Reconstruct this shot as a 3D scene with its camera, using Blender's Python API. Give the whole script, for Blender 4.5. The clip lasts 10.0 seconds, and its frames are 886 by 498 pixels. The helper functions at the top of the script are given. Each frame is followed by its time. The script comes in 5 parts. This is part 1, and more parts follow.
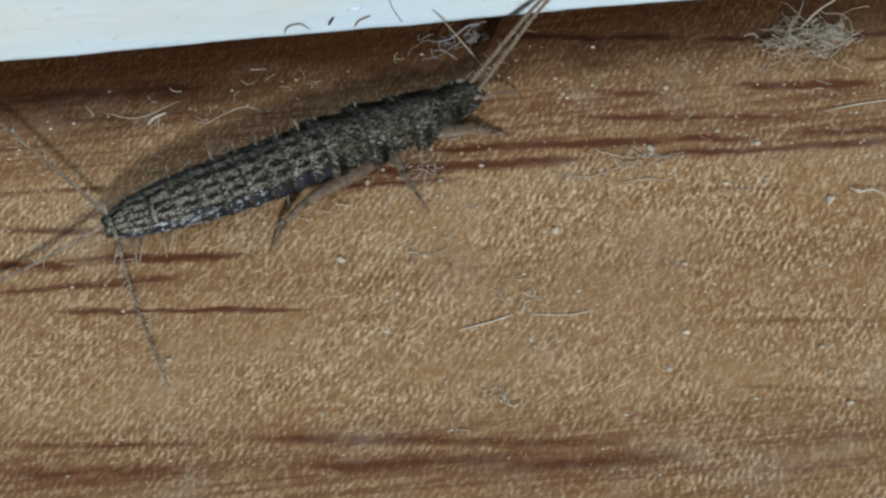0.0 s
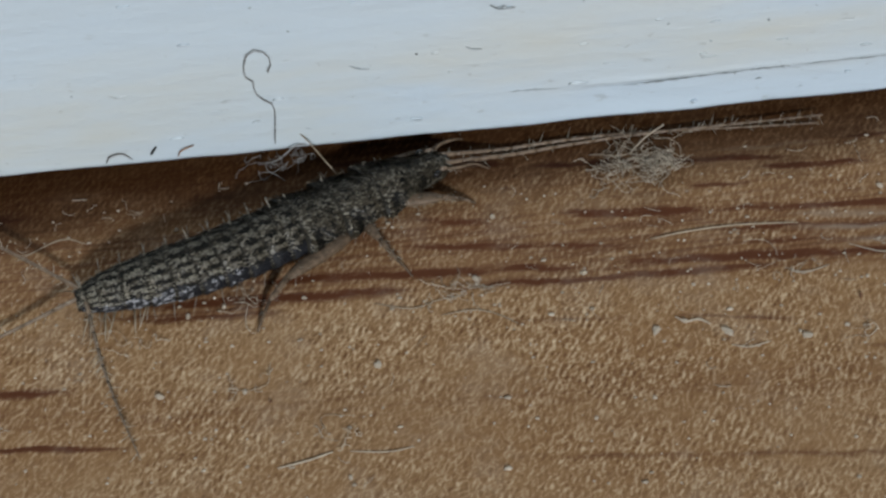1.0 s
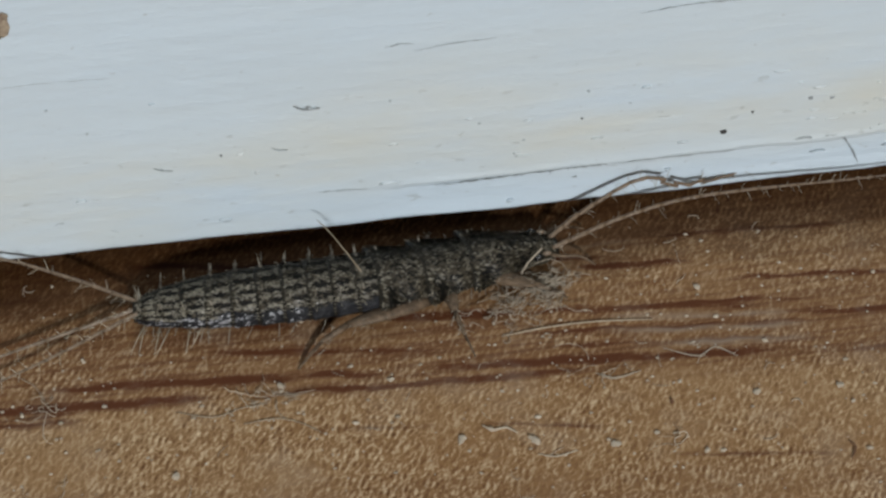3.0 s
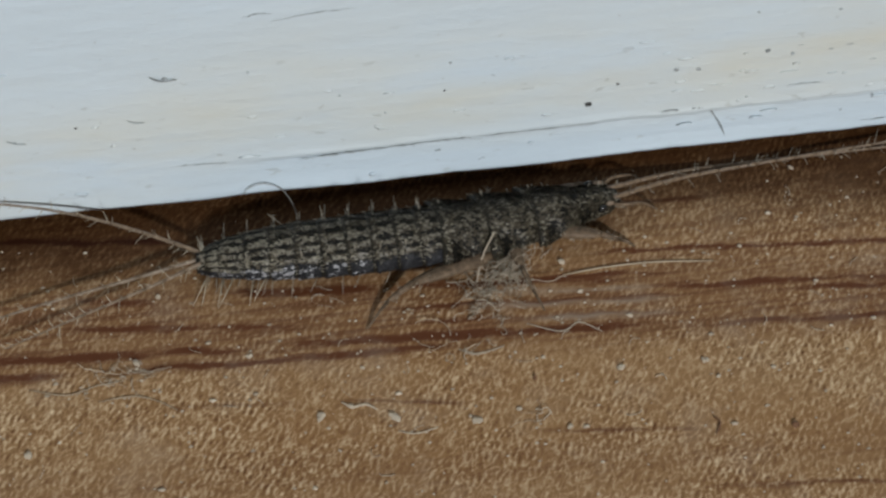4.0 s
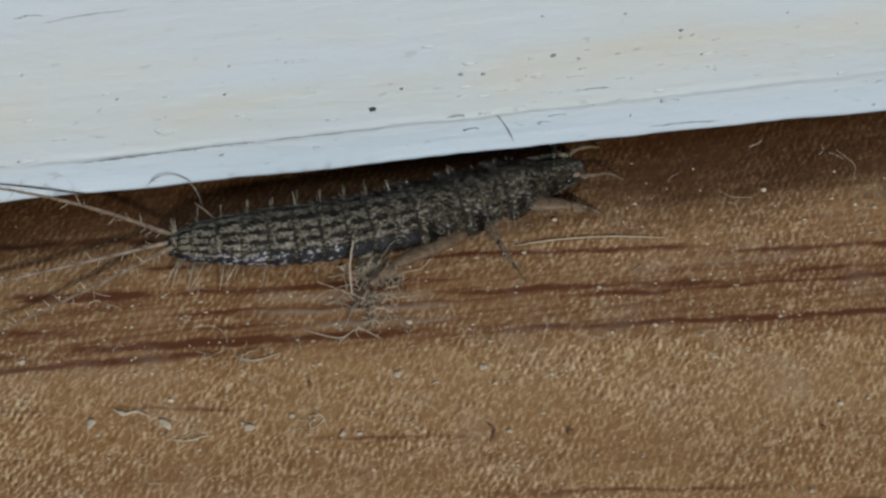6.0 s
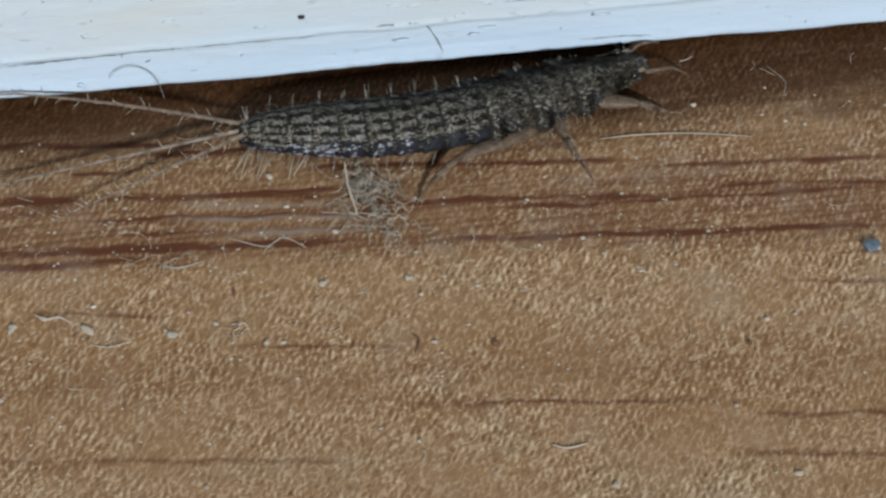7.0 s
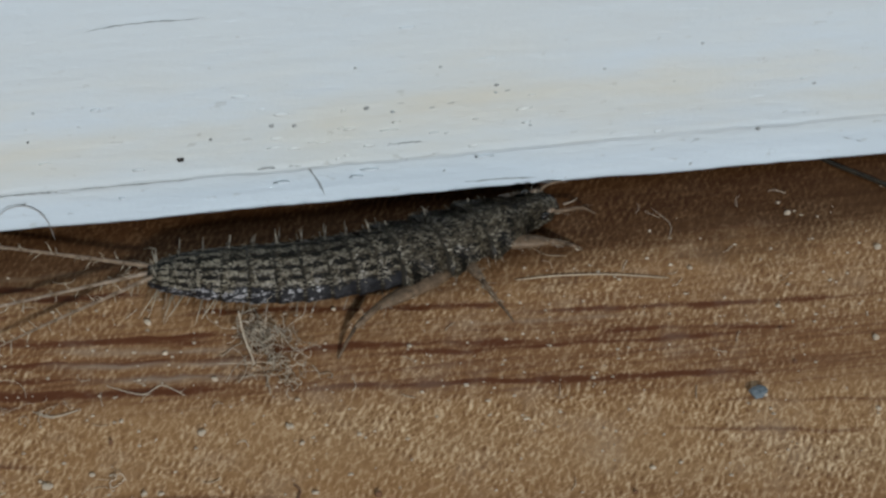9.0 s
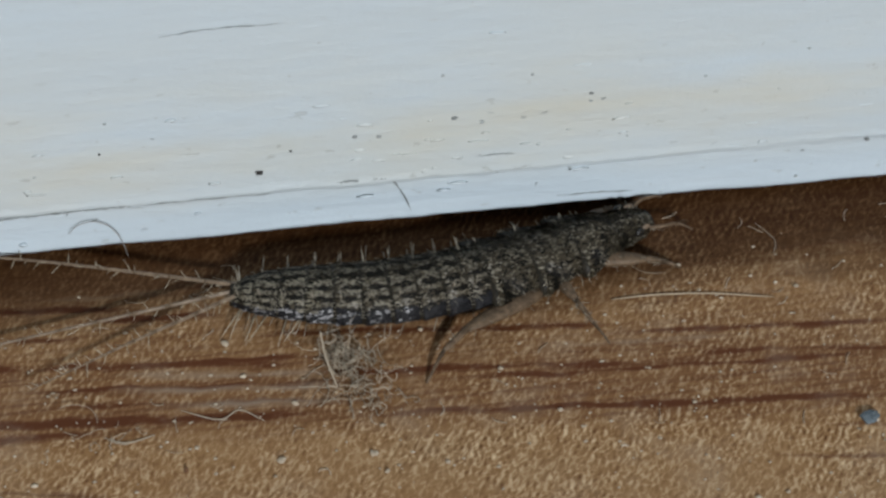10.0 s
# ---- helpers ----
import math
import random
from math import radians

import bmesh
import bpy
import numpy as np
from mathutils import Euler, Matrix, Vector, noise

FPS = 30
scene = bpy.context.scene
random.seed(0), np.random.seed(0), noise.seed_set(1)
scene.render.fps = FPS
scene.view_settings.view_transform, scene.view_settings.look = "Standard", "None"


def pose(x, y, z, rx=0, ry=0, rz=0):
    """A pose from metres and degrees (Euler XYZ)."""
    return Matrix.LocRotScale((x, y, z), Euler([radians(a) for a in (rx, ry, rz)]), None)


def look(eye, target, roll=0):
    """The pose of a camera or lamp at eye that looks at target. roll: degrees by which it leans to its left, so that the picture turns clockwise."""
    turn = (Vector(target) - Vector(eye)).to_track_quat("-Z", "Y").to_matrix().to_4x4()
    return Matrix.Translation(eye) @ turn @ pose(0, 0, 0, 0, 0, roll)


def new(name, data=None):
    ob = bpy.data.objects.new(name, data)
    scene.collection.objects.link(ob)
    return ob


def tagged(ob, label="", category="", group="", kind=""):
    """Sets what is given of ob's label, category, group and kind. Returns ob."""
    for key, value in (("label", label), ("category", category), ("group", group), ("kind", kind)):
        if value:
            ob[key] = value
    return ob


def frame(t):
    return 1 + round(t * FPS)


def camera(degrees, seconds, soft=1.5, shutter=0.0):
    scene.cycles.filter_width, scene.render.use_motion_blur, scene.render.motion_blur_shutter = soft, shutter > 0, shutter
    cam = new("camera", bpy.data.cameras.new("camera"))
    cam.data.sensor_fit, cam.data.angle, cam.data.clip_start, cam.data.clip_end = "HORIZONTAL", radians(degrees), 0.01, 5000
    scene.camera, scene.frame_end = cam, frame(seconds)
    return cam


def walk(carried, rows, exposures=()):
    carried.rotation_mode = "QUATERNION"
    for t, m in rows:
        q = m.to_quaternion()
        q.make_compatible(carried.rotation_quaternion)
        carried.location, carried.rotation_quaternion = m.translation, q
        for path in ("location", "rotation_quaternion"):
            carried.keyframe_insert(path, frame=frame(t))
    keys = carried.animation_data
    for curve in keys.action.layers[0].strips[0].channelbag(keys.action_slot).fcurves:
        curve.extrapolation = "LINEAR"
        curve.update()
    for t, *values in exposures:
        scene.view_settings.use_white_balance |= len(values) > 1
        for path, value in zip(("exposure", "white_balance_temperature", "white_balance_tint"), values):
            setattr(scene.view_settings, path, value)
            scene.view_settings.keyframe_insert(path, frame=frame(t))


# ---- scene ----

U = 0.001  # all lengths below are in millimetres

# ---- camera ----
cam = camera(17.0, 10.0, soft=2.7)
PATH = [
    (0, (-23.95, -70.65, 67.59), (-21.31, 0.00, -10.36), -4.22),
    (0.1, (-22.89, -70.41, 67.47), (-19.73, 0.00, -9.79), -3.97),
    (0.2, (-22.08, -70.17, 67.32), (-18.40, 0.00, -9.26), -3.72),
    (0.3, (-21.50, -69.93, 67.20), (-17.31, 0.00, -8.69), -3.47),
    (0.4, (-21.02, -69.67, 66.60), (-16.32, 0.00, -8.61), -3.22),
    (0.5, (-21.11, -69.41, 66.98), (-15.91, 0.00, -7.55), -2.97),
    (1, (-20.65, -68.72, 67.71), (-15.26, 0.00, -4.85), -3.04),
    (1.5, (-20.81, -67.60, 68.39), (-14.46, 0.00, -3.32), -2.48),
    (2, (-18.97, -67.23, 68.30), (-12.89, 0.00, -2.04), -2.74),
    (2.5, (-16.81, -66.93, 67.86), (-11.01, 0.00, -1.04), -2.92),
    (2.7, (-15.92, -66.63, 67.88), (-10.27, 0.00, -0.89), -3.01),
    (4, (-13.47, -65.81, 66.12), (-4.64, 0.00, -2.94), -1.13),
    (4.5, (-12.82, -65.47, 65.45), (-2.60, 0.00, -3.15), -0.31),
    (5, (-11.74, -65.98, 64.87), (-2.47, 0.00, -2.27), -0.99),
    (5.5, (-11.26, -65.68, 64.92), (-0.95, 0.00, -3.12), -0.19),
    (6, (-8.35, -66.24, 65.00), (2.20, 0.00, -3.73), 0.01),
    (6.2, (-8.34, -66.45, 64.99), (2.98, 0.00, -3.91), 0.63),
    (7.3, (-8.06, -66.29, 63.70), (5.28, 0.00, -9.26), 2.74),
    (7.5, (-7.78, -66.04, 63.63), (5.88, 0.00, -6.94), 3.06),
    (8, (-7.42, -65.77, 63.42), (7.96, 0.00, -5.91), 4.11),
    (8.5, (-7.66, -65.46, 63.68), (9.13, 0.00, -3.81), 4.76),
    (9, (-7.87, -64.67, 63.86), (8.31, 0.00, -2.12), 4.39),
    (9.5, (-7.52, -62.92, 62.36), (6.41, 0.00, -1.60), 3.18),
    (10, (-7.34, -61.58, 60.63), (5.46, 0.00, -1.01), 2.69),
]
walk(cam, [(t, look(Vector(eye) * U, Vector(target) * U, roll)) for t, eye, target, roll in PATH],
     exposures=[(0, 0.43, 6000, 5), (0.3, 0.33, 6100, 6), (0.6, 0.14, 6300, 8), (1.0, -0.02, 6250, 10), (1.5, 0.0, 6550, 10), (6.2, 0.0, 6600, 10), (6.8, 0.2, 6300, 10),
                (7.3, 0.38, 5750, 10), (7.5, 0.3, 5850, 10), (8.0, 0.06, 6400, 8), (8.5, 0.0, 6500, 10), (10.0, 0.0, 6550, 10)])

# ---- light: an overcast window in the wall behind the camera ----
world = bpy.data.worlds.new("sky")
scene.world = world
world.use_nodes = True
sky = world.node_tree.nodes.new("ShaderNodeTexSky")
sky.sky_type, sky.sun_disc, sky.sun_elevation, sky.sun_rotation = "NISHITA", False, radians(40), radians(150)
world.node_tree.links.new(sky.outputs[0], world.node_tree.nodes["Background"].inputs[0])
world.node_tree.nodes["Background"].inputs[1].default_value = 0.1

WIN_X, WIN_Z, WIN_W, WIN_H, ROOM_Y = 0.50, 2.00, 0.42, 0.38, -4.40
sky_lamp = bpy.data.lights.new("window_light", "AREA")
sky_lamp.shape, sky_lamp.size, sky_lamp.size_y = "RECTANGLE", WIN_W, WIN_H
sky_lamp.energy, sky_lamp.color = 283.0, (0.93, 0.965, 1.0)
lamp = new("window_light", sky_lamp)
lamp.matrix_world = look((WIN_X, ROOM_Y - 0.02, WIN_Z), (WIN_X, 0, WIN_Z))


# ---- materials ----
class Mat:
    """A node material with short calls for its nodes."""

    def __init__(self, name, rough=0.5, metal=0.0, spec=0.5):
        self.m = bpy.data.materials.new(name)
        self.m.use_nodes = True
        self.t = self.m.node_tree
        self.b = self.t.nodes["Principled BSDF"]
        self.b.inputs["Roughness"].default_value = rough
        self.b.inputs["Metallic"].default_value = metal
        self.b.inputs["Specular IOR Level"].default_value = spec

    def node(self, kind):
        return self.t.nodes.new("ShaderNode" + kind)

    def put(self, value, socket):
        if isinstance(value, bpy.types.NodeSocket):
            self.t.links.new(value, socket)
        elif value is not None:
            socket.default_value = value

    def math(self, op, a, b=0.0, clamp=False):
        n = self.node("Math")
        n.operation, n.use_clamp = op, clamp
        self.put(a, n.inputs[0]), self.put(b, n.inputs[1])
        return n.outputs[0]

    def fma(self, a, b, c, clamp=False):
        n = self.node("Math")
        n.operation, n.use_clamp = "MULTIPLY_ADD", clamp
        self.put(a, n.inputs[0]), self.put(b, n.inputs[1]), self.put(c, n.inputs[2])
        return n.outputs[0]

    def place(self):
        """Object coordinates in millimetres."""
        n = self.node("VectorMath")
        n.operation = "SCALE"
        self.put(self.node("TexCoord").outputs["Object"], n.inputs[0])
        n.inputs["Scale"].default_value = 1000.0
        return n.outputs[0]

    def scaled(self, vector, x, y, z):
        n = self.node("VectorMath")
        n.operation = "MULTIPLY"
        self.put(vector, n.inputs[0])
        n.inputs[1].default_value = (x, y, z)
        return n.outputs[0]

    def noise(self, vector, scale, detail=3.0, rough=0.55, distort=0.0):
        n = self.node("TexNoise")
        self.put(vector, n.inputs["Vector"])
        n.inputs["Scale"].default_value, n.inputs["Detail"].default_value = scale, detail
        n.inputs["Roughness"].default_value, n.inputs["Distortion"].default_value = rough, distort
        return n.outputs["Fac"]

    def ramp(self, fac, stops, smooth=False):
        n = self.node("ValToRGB")
        self.put(fac, n.inputs[0])
        e = n.color_ramp.elements
        n.color_ramp.interpolation = "EASE" if smooth else "LINEAR"
        while len(e) < len(stops):
            e.new(0.5)
        for el, (p, c) in zip(e, stops):
            el.position, el.color = p, (c if isinstance(c, tuple) else (c, c, c)) + (1.0,)
        return n.outputs[0]

    def mix(self, fac, a, b, kind="MIX"):
        n = self.node("Mix")
        n.data_type, n.blend_type = "RGBA", kind
        self.put(fac, n.inputs[0])
        for value, socket in ((a, n.inputs[6]), (b, n.inputs[7])):
            self.put(value + (1.0,) if isinstance(value, tuple) else value, socket)
        return n.outputs[2]

    def color(self, value):
        self.put(value + (1.0,) if isinstance(value, tuple) else value, self.b.inputs["Base Color"])
        return self

    def bump(self, height, strength, distance):
        n = self.node("Bump")
        self.put(height, n.inputs["Height"])
        n.inputs["Strength"].default_value, n.inputs["Distance"].default_value = strength, distance * U
        self.t.links.new(n.outputs[0], self.b.inputs["Normal"])
        return self


# dark grain lines of the print: start and end on the floor, half width, depth of tone
GRAIN_BY_SKIRTING = [(-19.5, -0.2, -12.5, -1.25, 0.16, 0.75), (-13.0, -1.3, -6.0, -1.85, 0.14, 0.6), (-3.4, -1.5, 4.6, -1.9, 0.13, 0.5), (-8.8, -1.7, -3.6, -2.2, 0.15, 0.8), (-5.4, -2.45, -1.2, -2.85, 0.13, 0.8),
                     (-7.7, -3.0, -5.1, -3.2, 0.12, 0.6), (-16.8, -3.1, -13.5, -3.8, 0.18, 0.55), (-36.0, -0.9, -28.0, -1.3, 0.45, 0.6), (-36.0, -2.1, -26.0, -2.5, 0.18, 0.35)]
GRAIN_ROWS = [(-12.2, -3.6, -6.6, -4.15, 0.17, 0.9), (-8.2, -4.1, 2.8, -4.95, 0.13, 0.75), (-1.8, -3.55, 11.0, -4.85, 0.13, 0.7), (8.0, -4.95, 22.0, -5.95, 0.13, 0.6), (-17.6, -4.2, -8.0, -5.6, 0.17, 0.75),
              (-7.9, -4.95, 2.5, -5.9, 0.13, 0.7), (-5.5, -4.3, 1.0, -5.05, 0.15, 0.7), (0.2, -5.3, 10.8, -6.4, 0.15, 0.85), (7.0, -5.5, 12.8, -6.0, 0.11, 0.5), (3.4, -6.1, 18.6, -6.95, 0.13, 0.65),
              (-7.4, -5.6, 2.4, -6.55, 0.12, 0.6), (-23.0, -5.0, -10.0, -6.1, 0.17, 0.85), (-11.8, -5.85, 2.2, -7.0, 0.18, 0.95), (0.8, -7.05, 18.2, -8.55, 0.16, 0.85), (10.5, -6.0, 19.0, -6.8, 0.14, 0.6)]
GRAIN_ROWS_BEYOND = [(-25.8, -5.6, -16.2, -6.25, 0.20, 0.9), (-16.4, -6.3, -4.4, -6.85, 0.15, 0.8), (-25.8, -6.15, -20.6, -6.6, 0.16, 0.7), (-36.0, -5.1, -31.4, -5.45, 0.12, 0.5), (-36.0, -6.6, -31.0, -7.35, 0.14, 0.6),
                     (-36.0, -8.1, -32.8, -8.6, 0.22, 0.7), (-34.0, -8.25, -27.0, -8.9, 0.16, 0.7), (-36.0, -9.35, -29.0, -9.45, 0.16, 0.6), (-34.2, -10.3, -25.4, -11.4, 0.10, 0.75), (-27.0, -6.0, -20.0, -6.2, 0.13, 0.5)]
GRAIN_OPEN_FLOOR = [(-14.8, -7.75, -9.8, -8.45, 0.08, 0.35), (-9.2, -8.45, -5.0, -9.1, 0.09, 0.65), (-3.8, -10.5, 1.8, -11.25, 0.09, 0.65), (12.6, -10.15, 19.2, -11.2, 0.09, 0.6), (14.2, -9.2, 21.0, -10.25, 0.09, 0.55),
                    (0.2, -13.25, 10.8, -14.5, 0.11, 0.7), (10.6, -15.05, 16.5, -15.8, 0.11, 0.75), (-9.6, -13.9, 0.0, -15.25, 0.10, 0.5), (9.6, -16.3, 15.8, -17.3, 0.12, 0.6), (-13.6, -13.5, -8.4, -14.05, 0.10, 0.45),
                    (-14.0, -15.95, -9.0, -16.7, 0.10, 0.4)]
GRAIN_FAR_BAND = [(-36.0, -15.35, -28.3, -16.25, 0.18, 0.5), (-29.4, -15.85, -16.0, -17.8, 0.22, 0.6), (-36.0, -16.4, -28.0, -17.3, 0.50, 0.5), (-28.6, -17.1, -13.6, -18.6, 0.42, 0.6)]

GRAIN_PALE = [(-5.0, -4.7, 1.4, -5.45, 0.12, 0.6), (-5.0, -5.3, 2.2, -6.05, 0.12, 0.7), (-3.3, -6.05, 1.8, -6.55, 0.13, 0.8), (-6.8, -1.45, -2.6, -1.7, 0.10, 0.5), (7.0, -5.2, 14.0, -5.7, 0.10, 0.35)]


def laminate():
    """Printed wood laminate: grain lines along the board, the print's fine slanted dashes, dirt and painted shade by
    the skirting.
    """
    m = Mat("printed wood laminate", 0.7, spec=0.08)
    p = m.place()
    sep = m.node("SeparateXYZ")
    m.put(p, sep.inputs[0])
    x, y = sep.outputs[0], sep.outputs[1]
    shake = m.math("SUBTRACT", m.noise(m.scaled(p, 1.3, 1.3, 1), 1.0, 3), 0.5)
    fine = m.math("SUBTRACT", m.noise(m.scaled(p, 0.55, 1.6, 1), 1.0, 3, 0.6), 0.5)
    wavy = m.math("ADD", y, m.math("MULTIPLY", fine, 0.55))

    def drawn(strokes):
        lines = None
        for stroke in strokes:
            line = one_line(*stroke)
            lines = line if lines is None else m.math("MAXIMUM", lines, line)
        return lines

    def one_line(x0, y0, x1, y1, half, depth):
        slope, fade = (y1 - y0) / (x1 - x0), 0.22 * (x1 - x0)
        off = m.math("ABSOLUTE", m.fma(x, -slope, m.math("SUBTRACT", wavy, y0 - slope * x0)))
        across = m.fma(off, -1.0 / (half * 1.55), 1.0, True)
        ends = m.fma(m.math("ABSOLUTE", m.math("SUBTRACT", x, (x0 + x1) / 2)), -1.0 / fade, (x1 - x0) / 2 / fade, True)
        return m.math("MULTIPLY", m.math("MULTIPLY", across, ends), depth * 2.0)

    broken = m.ramp(m.noise(m.scaled(p, 0.45, 2.6, 1), 1.0, 4, 0.65), [(0.32, 0.35), (0.60, 1.15)])
    dark = m.math("MULTIPLY", drawn(GRAIN_BY_SKIRTING + GRAIN_ROWS + GRAIN_ROWS_BEYOND + GRAIN_FAR_BAND), broken)
    dark = m.math("MAXIMUM", dark, m.math("MULTIPLY", m.math("MULTIPLY", drawn(GRAIN_OPEN_FLOOR), 0.55), broken))
    pale = m.math("MULTIPLY", drawn(GRAIN_PALE), broken)
    # broad reddish zones of the print and faint streaks in them
    v = m.math("ADD", m.fma(x, 0.085, y), m.math("MULTIPLY", m.math("SUBTRACT", m.noise(m.scaled(p, 0.10, 0.35, 1), 1.0, 3), 0.5), 0.8))
    pos = m.math("DIVIDE", m.math("ADD", v, 24.0), 26.0)
    zone = m.ramp(pos, [((a + 24) / 26, b) for a, b in ((-21.5, 0.4), (-20.0, 0.8), (-18.0, 0.5), (-17.2, 0.05), (-12.9, 0.15), (-12.2, 0.35), (-10.6, 0.05), (-8.0, 0.05), (-7.2, 0.75), (-5.2, 0.85), (-4.2, 0.50), (-2.6, 0.45), (0.0, 0.4))])
    streaks = m.ramp(m.noise(m.scaled(p, 0.15, 4.6, 1), 1.0, 5, 0.65), [(0.46, 0.0), (0.60, 0.80)])
    dark = m.math("MAXIMUM", dark, m.math("MULTIPLY", m.math("ADD", m.math("MULTIPLY", streaks, 0.60), 0.30), zone))
    tone = m.ramp(m.noise(m.scaled(p, 0.06, 0.22, 1), 1.0, 3), [(0.3, (0.282, 0.155, 0.067)), (0.55, (0.320, 0.190, 0.090)), (0.75, (0.328, 0.212, 0.112))])
    col = m.mix(m.math("MULTIPLY", dark, 0.85, True), tone, (0.100, 0.0310, 0.0130))
    # the print's dots: short slanted dashes in loose rows, missing here and there
    turn = m.node("VectorRotate")
    turn.rotation_type = "Z_AXIS"
    m.put(p, turn.inputs["Vector"])
    turn.inputs["Angle"].default_value = radians(-58)
    slant = turn.outputs[0]
    rows_ = m.math("SINE", m.math("ADD", m.fma(x, 26.0, m.math("MULTIPLY", y, -16.0)), m.math("MULTIPLY", shake, 11.0)))
    knots = m.math("ADD", m.math("SINE", m.math("ADD", m.fma(x, 9.0, m.math("MULTIPLY", y, 15.0)), m.math("MULTIPLY", shake, -18.0))), 0.8)
    weave = m.ramp(m.noise(m.scaled(p, 0.45, 0.6, 1), 1.0, 3, 0.6), [(0.34, 0.25), (0.62, 1.0)])
    dash = m.math("SUBTRACT", m.noise(m.scaled(slant, 2.6, 6.6, 1), 1.0, 2, 0.5, 0.6), 0.5)
    grit = m.math("SUBTRACT", m.noise(m.scaled(p, 6.0, 6.0, 1), 1.0, 2, 0.6), 0.5)
    area = m.ramp(m.noise(m.scaled(p, 0.22, 0.30, 1), 1.0, 3), [(0.32, 0.55), (0.66, 1.4)])
    dots = m.math("ADD", m.math("MULTIPLY", m.math("MULTIPLY", m.math("MULTIPLY", rows_, knots), weave), 0.42), m.math("ADD", m.math("MULTIPLY", dash, 2.6), m.math("MULTIPLY", grit, 0.9)))
    worm = m.fma(m.math("ABSOLUTE", m.math("SUBTRACT", m.noise(m.scaled(slant, 2.3, 4.4, 1), 1.0, 1, 0.4, 0.7), 0.5)), -11.0, 1.0, True)
    dots = m.math("ADD", m.math("MULTIPLY", dots, 0.62), m.math("MULTIPLY", worm, 0.52))
    dots = m.math("SUBTRACT", dots, 0.16)
    dots = m.math("MULTIPLY", m.math("MULTIPLY", dots, area), m.math("SUBTRACT", 1.0, m.math("MULTIPLY", dark, 0.45, True)))
    col = m.mix(m.math("MULTIPLY", dots, 0.90, True), col, (0.700, 0.530, 0.335))
    col = m.mix(m.math("MULTIPLY", m.math("MULTIPLY", dots, -1.0), 1.0, True), col, (0.110, 0.0460, 0.0165))
    col = m.mix(m.math("MULTIPLY", dark, 0.74, True), col, (0.095, 0.0330, 0.0140))
    col = m.mix(m.math("MULTIPLY", pale, 0.38, True), col, (0.330, 0.265, 0.200))
    # grey dust film in patches
    dust = m.ramp(m.noise(m.scaled(p, 0.35, 0.35, 1), 1.0, 5, 0.7), [(0.52, 0.0), (0.78, 0.24)])
    col = m.mix(dust, col, (0.490, 0.415, 0.325))
    # greasy brown dirt along the skirting, uneven edge, with painted shade deepening it
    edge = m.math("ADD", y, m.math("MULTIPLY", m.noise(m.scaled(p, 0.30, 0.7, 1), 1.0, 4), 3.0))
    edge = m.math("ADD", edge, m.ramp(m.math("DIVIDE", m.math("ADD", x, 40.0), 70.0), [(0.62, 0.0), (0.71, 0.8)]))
    grime_shade = m.ramp(m.math("DIVIDE", m.math("ADD", edge, 2.0), 3.0), [(0.0, 0.0), (0.25, 0.30), (0.70, 0.90), (1.0, 1.0)])
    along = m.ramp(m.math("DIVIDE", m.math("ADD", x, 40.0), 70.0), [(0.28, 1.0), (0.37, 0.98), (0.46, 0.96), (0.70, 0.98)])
    # the dark multiplier also paints the shade between insect and board
    col = m.mix(m.math("MULTIPLY", grime_shade, along), col, m.mix(1.0, col, (0.20, 0.145, 0.10), "MULTIPLY"))
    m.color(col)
    m.put(m.ramp(dust, [(0.0, 0.62), (0.3, 0.80)]), m.b.inputs["Roughness"])
    return m.bump(m.math("ADD", m.math("MULTIPLY", grit, 0.5), m.math("MULTIPLY", dark, -0.5)), 0.12, 0.02).m


